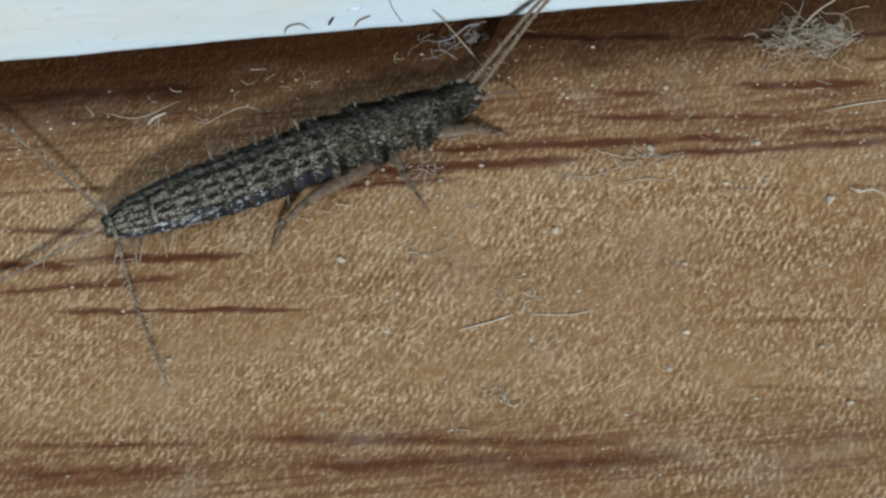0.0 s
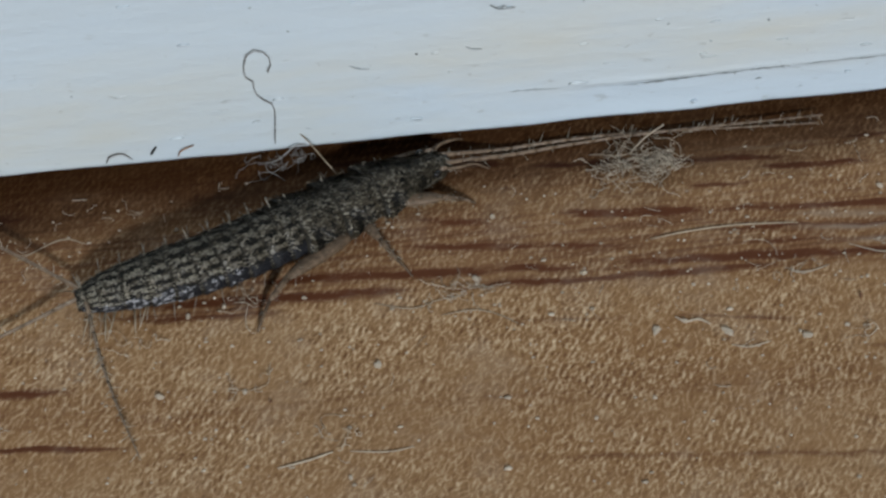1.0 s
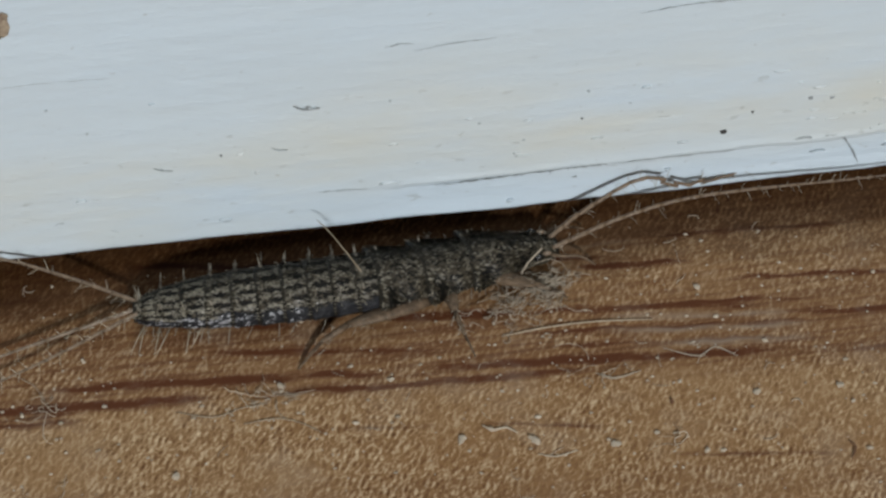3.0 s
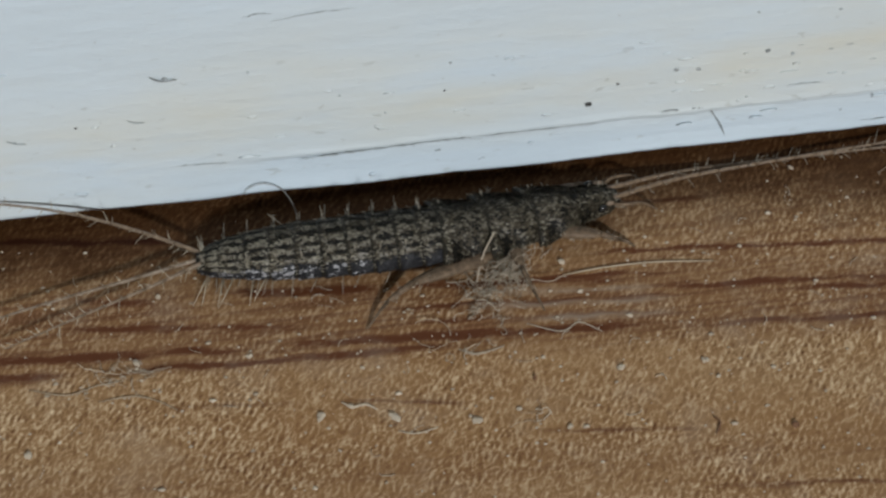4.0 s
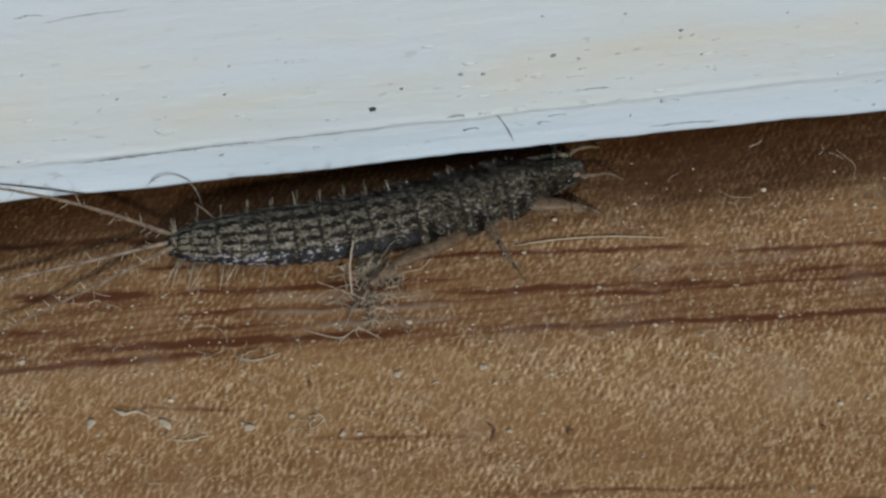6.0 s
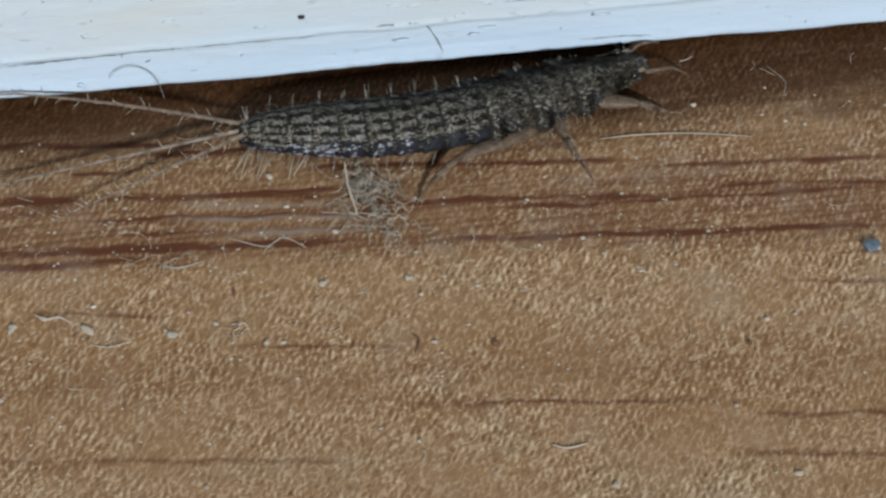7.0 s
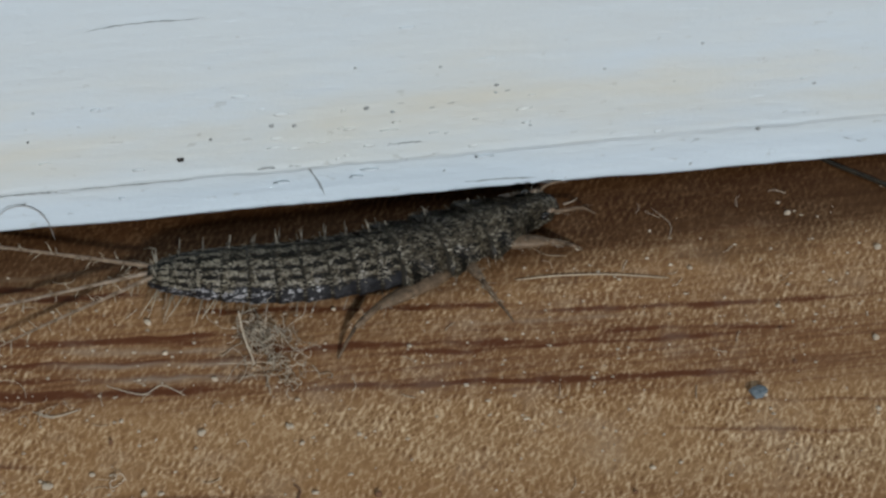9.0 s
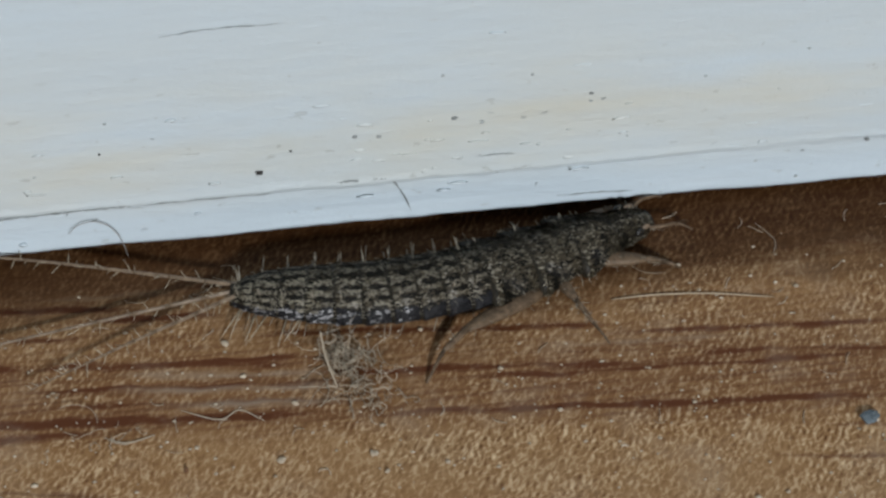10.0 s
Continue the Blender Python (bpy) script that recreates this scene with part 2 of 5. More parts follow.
def board_paint():
    """Old white gloss paint, cooler near its lower edge, yellowed and grubby in streaks."""
    m = Mat("old white gloss paint", 0.38, spec=0.4)
    p = m.place()
    sep = m.node("SeparateXYZ")
    m.put(p, sep.inputs[0])
    z = sep.outputs[2]
    yellow = m.noise(m.scaled(p, 0.07, 1, 0.30), 1.0, 4, 0.6)
    high = m.math("ADD", z, m.math("MULTIPLY", m.math("DIVIDE", m.math("SUBTRACT", -9.0, sep.outputs[0]), 6.0, True), 1.3))
    near = m.ramp(m.math("DIVIDE", high, 12.0), [(0.10, 0.0), (0.20, 0.7), (0.33, 1.0), (0.60, 0.25), (1.0, 0.1)])
    fac = m.math("MULTIPLY", m.ramp(yellow, [(0.35, 0.05), (0.65, 1.0)]), near)
    col = m.mix(fac, (0.456, 0.531, 0.584), (0.492, 0.490, 0.425))
    grub = m.ramp(m.noise(m.scaled(p, 0.9, 1, 3.2), 1.0, 5, 0.7), [(0.62, 0.0), (0.82, 0.25)])
    col = m.mix(grub, col, (0.328, 0.300, 0.248))
    fleck = m.ramp(m.noise(m.scaled(p, 2.6, 1, 3.4), 1.0, 2, 0.5), [(0.72, 0.0), (0.80, 0.55)])
    col = m.mix(fleck, col, (0.234, 0.227, 0.207))
    brush = m.ramp(m.noise(m.scaled(p, 0.16, 1, 3.2), 1.0, 4, 0.65), [(0.42, 0.0), (0.74, 0.09)])
    col = m.mix(brush, col, (0.343, 0.364, 0.356))
    pits = m.ramp(m.noise(m.scaled(p, 1.25, 1, 2.6), 1.0, 3, 0.6), [(0.640, 0.0), (0.70, 1.0)])
    pits = m.math("MULTIPLY", pits, m.ramp(m.math("DIVIDE", z, 12.0), [(0.05, 0.8), (0.36, 0.9), (0.60, 0.2)]))
    col = m.mix(m.math("MULTIPLY", pits, 0.38), col, (0.257, 0.259, 0.232))
    m.color(col)
    h = m.math("ADD", m.noise(m.scaled(p, 0.5, 1, 2.2), 1.0, 5, 0.6), m.math("MULTIPLY", m.noise(m.scaled(p, 3.5, 1, 4.5), 1.0, 3), 0.3))
    h = m.math("SUBTRACT", h, m.math("MULTIPLY", pits, 0.30))
    return m.bump(h, 0.45, 0.12).m


def plain(name, base, other, scale, rough=0.6, spec=0.4, metal=0.0, bump=0.3, island=False, translucent=0.0):
    """A surface of two mottled tones with fine relief; island: each loose piece has its own tone."""
    m = Mat(name, rough, metal, spec)
    p = m.place()
    fac = m.ramp(m.noise(p, scale, 4, 0.6), [(0.35, 0.0), (0.65, 1.0)])
    if island:
        fac = m.math("ADD", m.math("MULTIPLY", fac, 0.3), m.math("MULTIPLY", m.node("NewGeometry").outputs["Random Per Island"], 0.7))
    m.color(m.mix(fac, base, other))
    m.b.inputs["Transmission Weight"].default_value = translucent
    return m.bump(m.noise(p, scale * 3, 3), bump, 0.02).m


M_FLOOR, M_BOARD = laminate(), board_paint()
M_WALL = plain("matt wall paint", (0.095, 0.095, 0.09), (0.125, 0.125, 0.12), 0.02, 0.85)
M_CEIL = plain("grey ceiling paint", (0.11, 0.11, 0.11), (0.14, 0.14, 0.135), 0.02, 0.9)
M_FRAME = plain("white window paint", (0.70, 0.71, 0.72), (0.76, 0.77, 0.78), 0.05, 0.45)
M_CHIP = plain("bare wood under chipped paint", (0.34, 0.28, 0.20), (0.10, 0.060, 0.040), 2.6, 0.75)
M_CRACK = plain("dirty crack", (0.15, 0.165, 0.165), (0.29, 0.31, 0.31), 2.0, 0.8)
M_MARK = plain("faint grey mark in paint", (0.25, 0.275, 0.275), (0.38, 0.42, 0.43), 2.5, 0.7)
M_DOT = plain("black speck", (0.012, 0.012, 0.012), (0.03, 0.028, 0.025), 8.0, 0.6)
M_BROWN = plain("brown crumb", (0.105, 0.047, 0.021), (0.189, 0.095, 0.048), 5.0, 0.7)
M_BLUE = plain("blue grey crumb", (0.080, 0.104, 0.122), (0.135, 0.165, 0.182), 6.0, 0.55)
M_DUST = plain("pale dust", (0.250, 0.200, 0.140), (0.560, 0.480, 0.370), 4.0, 0.8, island=True)
M_LINT = plain("grey lint", (0.230, 0.192, 0.142), (0.470, 0.400, 0.305), 3.0, 0.75, island=True)
M_HAIR = plain("grey hair", (0.17, 0.16, 0.15), (0.26, 0.25, 0.23), 2.0, 0.45)
M_RED = plain("red brown fibre", (0.22, 0.12, 0.07), (0.32, 0.19, 0.12), 2.0, 0.6)
M_PALE = plain("pale fibre", (0.261, 0.199, 0.129), (0.363, 0.291, 0.203), 2.0, 0.5)
# the insect
M_BODY = plain("dark cuticle", (0.010, 0.009, 0.007), (0.026, 0.022, 0.015), 6.0, 0.55, 0.2)
M_DARK = plain("dark scales", (0.003, 0.0028, 0.0022), (0.009, 0.008, 0.006), 5.0, 0.55, 0.15, island=True)
M_MID = plain("olive grey scales", (0.022, 0.0180, 0.0120), (0.070, 0.058, 0.038), 5.0, 0.5, 0.2, island=True)
M_LIGHT = plain("pale scales", (0.064, 0.056, 0.041), (0.175, 0.155, 0.116), 5.0, 0.38, 0.40, island=True)
M_MARGIN = plain("cream scales", (0.11, 0.10, 0.075), (0.24, 0.22, 0.17), 5.0, 0.45, 0.3, island=True)
M_FLANK = plain("blue black scales", (0.004, 0.004, 0.0046), (0.016, 0.0163, 0.0195), 5.0, 0.50, 0.22, island=True)
M_BRISTLE = plain("straw bristles", (0.20, 0.18, 0.14), (0.34, 0.31, 0.245), 3.0, 0.5)
M_LEG = plain("brown leg cuticle", (0.058, 0.039, 0.024), (0.150, 0.104, 0.066), 4.5, 0.55, 0.22)
M_FEELER = plain("brown feeler", (0.110, 0.078, 0.051), (0.212, 0.156, 0.106), 3.0, 0.45)
# pale base colour puts the flank's glints into these scales
M_GLINT = plain("silvery scales with painted glint", (0.10, 0.10, 0.105), (0.31, 0.31, 0.32), 5.0, 0.36, 0.5, island=True)
M_TUFT = plain("cream tufts", (0.288, 0.248, 0.176), (0.448, 0.400, 0.304), 3.0, 0.5)
M_ANTENNA = plain("dark brown feeler", (0.080, 0.053, 0.032), (0.165, 0.115, 0.074), 3.0, 0.45)
M_EYE = plain("black eye", (0.006, 0.006, 0.006), (0.02, 0.018, 0.015), 12.0, 0.25)


# ---- mesh helpers ----
class Geo:
    """Vertices and faces in millimetres, gathered before they become one mesh."""

    def __init__(self):
        self.v, self.f, self.k = [], [], []

    def add(self, verts, faces, slot=0):
        n = len(self.v)
        self.v += [tuple(p) for p in verts]
        self.f += [tuple(n + i for i in face) for face in faces]
        self.k += [slot] * len(faces)

    def tube(self, points, radii, sides=6, slot=0, flat=1.0):
        pts = [Vector(p) for p in points]
        if isinstance(radii, (int, float)):
            radii = [radii] * len(pts)
        verts, faces, up = [], [], Vector((0.13, 0.21, 0.97))
        for i, p in enumerate(pts):
            d = (pts[min(i + 1, len(pts) - 1)] - pts[max(i - 1, 0)]).normalized()
            a = d.cross(up)
            a = a.normalized() if a.length > 1e-3 else d.orthogonal().normalized()
            b = d.cross(a)
            up = b if abs(d.dot(up)) > 0.95 else up
            for s in range(sides):
                w = 2 * math.pi * s / sides
                verts.append(p + radii[i] * (math.cos(w) * a + flat * math.sin(w) * b))
        for i in range(len(pts) - 1):
            for s in range(sides):
                t = (s + 1) % sides
                faces.append((i * sides + s, i * sides + t, (i + 1) * sides + t, (i + 1) * sides + s))
        faces += [tuple(range(sides))[::-1], tuple(range((len(pts) - 1) * sides, len(pts) * sides))]
        self.add(verts, faces, slot)

    def blob(self, centre, radii, rings=6, sides=9, rough=0.0, seed=0, slot=0, turn=None):
        rnd, verts, faces = random.Random(seed), [], []
        for i in range(rings + 1):
            a = math.pi * i / rings
            for s in range(sides):
                w, r = 2 * math.pi * s / sides, 1 + rough * rnd.uniform(-1, 1) * (0 < i < rings)
                q = Vector((math.sin(a) * math.cos(w) * radii[0] * r, math.sin(a) * math.sin(w) * radii[1] * r, math.cos(a) * radii[2] * r))
                verts.append(Vector(centre) + (turn @ q if turn else q))
        for i in range(rings):
            for s in range(sides):
                t = (s + 1) % sides
                faces.append((i * sides + s, (i + 1) * sides + s, (i + 1) * sides + t, i * sides + t))
        self.add(verts, faces, slot)

    def object(self, name, mats, parent=None, label="", smooth=True):
        me = bpy.data.meshes.new(name)
        me.from_pydata([(x * U, y * U, z * U) for x, y, z in self.v], [], self.f)
        for m in mats if isinstance(mats, (list, tuple)) else [mats]:
            me.materials.append(m)
        me.polygons.foreach_set("material_index", self.k)
        me.polygons.foreach_set("use_smooth", [smooth] * len(self.f))
        me.update()
        ob = new(name, me)
        ob.parent = parent
        return tagged(ob, label)


def curve(points, steps=8):
    """Points on a smooth line through the given ones."""
    p = [Vector(q) for q in points]
    p = [2 * p[0] - p[1]] + p + [2 * p[-1] - p[-2]]
    out = []
    for i in range(1, len(p) - 2):
        for k in range(steps):
            t = k / steps
            out.append(0.5 * (2 * p[i] + (p[i + 1] - p[i - 1]) * t + (2 * p[i - 1] - 5 * p[i] + 4 * p[i + 1] - p[i + 2]) * t * t + (3 * p[i] - p[i - 1] - 3 * p[i + 1] + p[i + 2]) * t ** 3))
    return out + [p[-2]]


def box(g, lo, hi, slot=0):
    (a, b, c), (d, e, f) = lo, hi
    g.add([(a, b, c), (d, b, c), (d, e, c), (a, e, c), (a, b, f), (d, b, f), (d, e, f), (a, e, f)],
          [(3, 2, 1, 0), (4, 5, 6, 7), (0, 1, 5, 4), (1, 2, 6, 5), (2, 3, 7, 6), (3, 0, 4, 7)], slot)


# ---- the room ----
ROOM_X0, ROOM_X1, ROOM_H, BACK = -3000.0, 3400.0, 2700.0, 16.0


def build_room():
    front = ROOM_Y * 1000
    g = Geo()
    box(g, (ROOM_X0 - 100, front - 100, -12), (ROOM_X1 + 100, BACK + 100, 0))
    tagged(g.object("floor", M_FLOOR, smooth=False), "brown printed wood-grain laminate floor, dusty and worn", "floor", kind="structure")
    g = Geo()
    box(g, (ROOM_X0 - 100, front - 100, ROOM_H), (ROOM_X1 + 100, BACK + 100, ROOM_H + 60))
    tagged(g.object("ceiling", M_CEIL, smooth=False), "plain dark grey painted ceiling", "ceiling", kind="structure")
    for name, lo, hi in (("wall_north", (ROOM_X0, BACK, 0), (ROOM_X1, BACK + 100, ROOM_H)),
                         ("wall_west", (ROOM_X0 - 100, front, 0), (ROOM_X0, BACK, ROOM_H)),
                         ("wall_east", (ROOM_X1, front, 0), (ROOM_X1 + 100, BACK, ROOM_H))):
        g = Geo()
        box(g, lo, hi)
        tagged(g.object(name, M_WALL, smooth=False), "plain dark grey painted wall", "wall", kind="structure")
    x0, x1 = (WIN_X - WIN_W / 2) * 1000, (WIN_X + WIN_W / 2) * 1000
    z0, z1 = (WIN_Z - WIN_H / 2) * 1000, (WIN_Z + WIN_H / 2) * 1000
    g = Geo()
    box(g, (ROOM_X0, front - 100, 0), (x0, front, ROOM_H))
    box(g, (x1, front - 100, 0), (ROOM_X1, front, ROOM_H))
    box(g, (x0, front - 100, 0), (x1, front, z0))
    box(g, (x0, front - 100, z1), (x1, front, ROOM_H))
    tagged(g.object("wall_south", M_WALL, smooth=False), "plain dark grey painted wall with a window opening", "wall", kind="structure")
    win = new("window_1")
    win.location = (WIN_X, ROOM_Y - 0.06, z0 * U)
    tagged(win, "white painted window frame set in the wall", "window", kind="structure")
    w, h = WIN_W * 500, WIN_H * 1000
    for lo, hi in (((-w, -20, 0), (-w + 50, 20, h)), ((w - 50, -20, 0), (w, 20, h)), ((-w + 50, -20, 0), (w - 50, 20, 50)), ((-w + 50, -20, h - 50), (w - 50, 20, h))):
        g = Geo()
        box(g, lo, hi)
        g.object("window_frame", M_FRAME, win, smooth=False)


def board_edge(x):
    """Height of the skirting's lower edge over the floor."""
    xx = max(-45.0, min(30.0, x))
    return 0.40 - 0.0125 * xx - 0.11 * max(0.0, min(1.0, (4.0 - xx) / 6.0)) + 0.07 * noise.noise((xx * 0.35, 3.1, 0.0)) + 0.025 * noise.noise((xx * 1.6, 7.7, 0.0))


def build_skirting():
    fine = [-44 + 0.16 * i for i in range(int(74 / 0.16) + 1)]
    xs = [ROOM_X0, -800, -300, -120, -70, -52] + fine + [38, 60, 110, 300, 900, ROOM_X1]
    zs = [0.10 * i for i in range(1, 45)] + [4.5 + 0.25 * i for i in range(1, 40)] + [17, 22, 30, 42, 55, 66]
    prof = [("u", 15.8, 0.0), ("u", 6.0, 0.0), ("u", 1.5, 0.0), ("u", 0.6, 0.0), ("u", 0.22, 0.0)]
    g, cols = Geo(), []
    for x in xs:
        e = board_edge(x)
        col = [(x, y, e) for _, y, _ in prof]
        for k in range(1, 5):
            a = math.pi / 2 * k / 4
            col.append((x, 0.22 - 0.22 * math.sin(a), e + 0.22 - 0.22 * math.cos(a)))
        near = -46 < x < 32
        ridge = 1.93 + 0.10 * noise.noise((x * 0.5, 1.0, 0.0)) + 0.04 * noise.noise((x * 2.5, 2.0, 0.0))
        depth = 0.085 * max(0.0, min(1.0, 0.75 + 1.2 * noise.noise((x * 0.16, 5.0, 0.0)))) * max(0.0, min(1.0, (x + 11.5) / 2.5)) if near else 0.0
        for z in zs:
            zz = max(z, e + 0.24 + 0.001 * z)
            y = 0.0
            if near:
                y = 0.04 * noise.noise((x * 0.12, 0.0, zz * 0.4)) + 0.008 * noise.noise((x * 0.8, 4.0, zz * 2.2)) + 0.006 * noise.noise((x * 2.2, 9.0, zz * 5.0))
                s = max(0.0, min(1.0, (zz - ridge) / 0.10 + 0.5))
                lip = math.exp(-((zz - ridge - 0.10) / 0.10) ** 2)
                y += depth * (1 - s) - depth * 0.7 * lip
                y *= max(0.0, min(1.0, (zz - e - 0.2) / 0.5))
            col.append((x, y, zz))
        col += [(x, 1.5, 69.0), (x, 5.0, 70.0), (x, 15.8, 70.0)]
        cols.append(col)
    n = len(cols[0])
    g.add([p for c in cols for p in c], [(i * n + j, (i + 1) * n + j, (i + 1) * n + j + 1, i * n + j + 1) for i in range(len(cols) - 1) for j in range(n - 1)])
    ends = [tuple(range(n)), tuple((len(cols) - 1) * n + j for j in range(n))[::-1]]
    g.f += ends
    g.k += [0, 0]
    board = tagged(g.object("baseboard", M_BOARD), "white painted wooden skirting board, chipped and grubby at its lower edge", "skirting board", kind="structure")
    return board


def face_strip(points, width, seed):
    """A low raised sliver that lies on the board's face: x, z points."""
    g, rnd = Geo(), random.Random(seed)
    pts = curve([(x, -0.015, z) for x, z in points], 10)
    pts = [(p.x, p.y, p.z + rnd.uniform(-0.02, 0.02)) for p in pts]
    n = len(pts)
    g.tube(pts, [width * (0.25 + 0.75 * rnd.random()) * min(1.0, 4 * min(i, n - 1 - i) / n + 0.15) for i in range(n)], 5)
    return g


def build_board_marks(board):
    cracks = [([(-9.2, 1.83), (-7.6, 1.87), (-6.4, 1.91), (-4.9, 1.94)], 0.030), ([(-5.0, 1.94), (-4.3, 1.97), (-3.7, 1.95)], 0.060), ([(-3.6, 1.96), (-1.6, 1.95), (0.4, 1.96)], 0.032),
              ([(2.15, 2.10), (2.6, 2.14), (3.1, 2.09)], 0.050), ([(3.15, 2.08), (3.5, 2.12), (3.8, 2.06)], 0.045), ([(3.80, 2.15), (4.0, 1.80), (4.25, 1.3), (4.46, 0.72)], 0.042),
              ([(8.8, 0.75), (10.0, 0.74), (11.1, 0.66)], 0.025), ([(-22.4, 7.92), (-20.8, 7.98), (-18.8, 7.86)], 0.018), ([(-9.7, 7.62), (-8.4, 7.78), (-7.1, 7.80)], 0.018),
              ([(-2.7, 8.16), (-1.2, 8.30), (0.8, 8.27)], 0.026), ([(-12.9, 2.12), (-12.2, 2.10), (-11.2, 2.02)], 0.018), ([(6.3, 2.6), (6.9, 2.66), (7.5, 2.6)], 0.02),
              ([(-10.5, 7.9), (-10.0, 7.98), (-9.6, 7.92)], 0.030)]
    for i, (pts, w) in enumerate(cracks):
        face_strip(pts, w, i).object("paint_crack", M_CRACK, board, "thin grey crack in the paint")
    rnd = random.Random(31)
    for i in range(26):
        x, z = rnd.uniform(4.5, 22) if i % 3 else rnd.uniform(-28, 4), rnd.choice((rnd.uniform(0.85, 2.5), rnd.uniform(1.7, 4.6)))
        way, long = rnd.choice((0.1, 0.2, 0.5, 1.2, 2.4)) + rnd.uniform(-0.2, 0.2), rnd.uniform(0.12, 0.34)
        end = (x + math.cos(way) * long, z + math.sin(way) * long * 0.6)
        face_strip([(x, z), ((x + end[0]) / 2, (z + end[1]) / 2 + rnd.uniform(-0.05, 0.05)), end], rnd.uniform(0.010, 0.022), 60 + i).object("paint_crack", M_MARK, board, "thin grey crack in the paint")
    # chip through to the wood: a ragged shallow patch with a raised paint rim
    g, rnd = Geo(), random.Random(5)
    rim = [(0.72, 0.72), (0.40, 0.90), (0.08, 0.88), (-0.12, 0.55), (-0.42, 0.22), (-0.80, 0.02), (-1.05, -0.12), (-0.85, -0.42), (-0.50, -0.62), (-0.25, -0.72), (-0.08, -0.42), (0.10, -0.20), (0.45, -0.12), (0.70, 0.20)]
    rim = [(p.x, p.y) for p in curve([(a, b, 0) for a, b in rim + rim[:1]], 4)[:-1]]
    n = len(rim)
    rim = [(a + rnd.uniform(-0.04, 0.04), b + rnd.uniform(-0.04, 0.04)) for a, b in rim]
    verts = [(-22.15 + a, -0.035, 10.05 + b) for a, b in rim] + [(-22.15 + a * 0.82, -0.05, 10.05 + b * 0.8) for a, b in rim] + [(-22.2, -0.05, 10.05)]
    g.add(verts, [(i, (i + 1) % n, n + (i + 1) % n, n + i) for i in range(n)] + [(n + i, n + (i + 1) % n, 2 * n) for i in range(n)])
    g.object("paint_chip", M_CHIP, board, "tan bare wood where the paint has chipped off")
    spots = [(0.0, 2.78, 0.13, M_DOT), (2.74, 3.84, 0.10, M_CRACK), (3.44, 3.76, 0.09, M_CRACK), (0.91, 3.51, 0.055, M_DOT), (9.58, 4.68, 0.08, M_CRACK), (9.58, 4.38, 0.06, M_MARK),
             (5.62, 4.20, 0.10, M_CRACK), (6.42, 3.96, 0.08, M_MARK), (-12.95, 5.78, 0.11, M_CRACK), (-7.73, 4.33, 0.06, M_MARK), (-15.77, 4.18, 0.06, M_DOT), (-6.35, 3.39, 0.05, M_MARK),
             (-4.50, 4.05, 0.05, M_DOT), (-17.65, 3.86, 0.07, M_MARK), (-20.83, 6.84, 0.06, M_MARK), (19.70, 3.60, 0.09, M_CRACK), (7.80, 5.60, 0.06, M_MARK), (5.23, 5.85, 0.06, M_MARK),
             (12.91, 4.95, 0.06, M_MARK), (15.9, 5.65, 0.07, M_MARK), (18.14, 1.85, 0.09, M_CRACK), (16.1, 0.62, 0.06, M_MARK), (10.76, 2.90, 0.05, M_MARK), (-24.2, 8.0, 0.05, M_DOT),
             (-10.44, 5.68, 0.05, M_MARK), (-19.73, 5.71, 0.05, M_MARK), (-26.7, 3.95, 0.06, M_MARK), (-4.3, 5.17, 0.05, M_MARK)]
    for i, (x, z, r, mat) in enumerate(spots):
        g = Geo()
        r *= 0.82
        g.blob((x, -0.008, z), (r, 0.03, r * 0.8), 6, 9, 0.35, i)
        g.object("paint_speck", mat, board, "small dark speck on the paint" if mat is not M_BOARD else "")
    # low dabs of thick paint
    rnd = random.Random(9)
    placed = [(-22.99, 5.59), (-17.65, 6.62), (-12.93, 5.75), (-6.83, 0.82), (-2.45, 5.08), (-8.04, 4.57), (-4.05, 3.12), (9.05, 2.27), (6.56, 3.52), (-1.28, 2.52)]
    for i in range(64):
        x, z = rnd.choice((rnd.uniform(-36, 24), rnd.gauss(4.5, 3.0))), rnd.choice((rnd.uniform(1.2, 4.4), rnd.uniform(2.8, 4.6), rnd.uniform(1.5, 11)))
        x, z = placed[i] if i < len(placed) else (x, z)
        g = Geo()
        g.blob((x, 0.0, z), (rnd.uniform(0.08, 0.30), 0.05, rnd.uniform(0.025, 0.06)), 5, 8, 0.35, i + 100)
        g.object("paint_flake", M_BOARD, board)


# ---- the silverfish ----
# spine: arc length from tail to head; half width, top and bottom of the body there
SPINE = [(0.0, 0.36, 0.70, 0.15), (0.25, 0.55, 0.85, 0.12), (0.8, 0.72, 1.00, 0.12), (1.8, 0.91, 1.16, 0.12), (3.0, 1.04, 1.25, 0.12), (5.0, 1.11, 1.28, 0.13), (7.2, 1.11, 1.22, 0.16), (8.6, 1.10, 1.14, 0.18),
         (10.0, 1.04, 1.04, 0.20), (11.2, 0.92, 0.94, 0.20), (11.55, 0.72, 0.84, 0.22), (12.3, 0.64, 0.78, 0.24), (12.75, 0.34, 0.62, 0.30)]
CUTS = [0.0, 0.62, 1.36, 2.12, 2.88, 3.64, 4.40, 5.14, 5.86, 6.56, 7.26, 8.66, 10.14, 11.36, 12.75]
NAMES = ["abdomen_segment"] * 10 + ["thorax_segment"] * 3 + ["head"]


def girth(s):
    rows = np.array(SPINE)
    return [float(np.interp(s, rows[:, 0], rows[:, k])) for k in (1, 2, 3)]


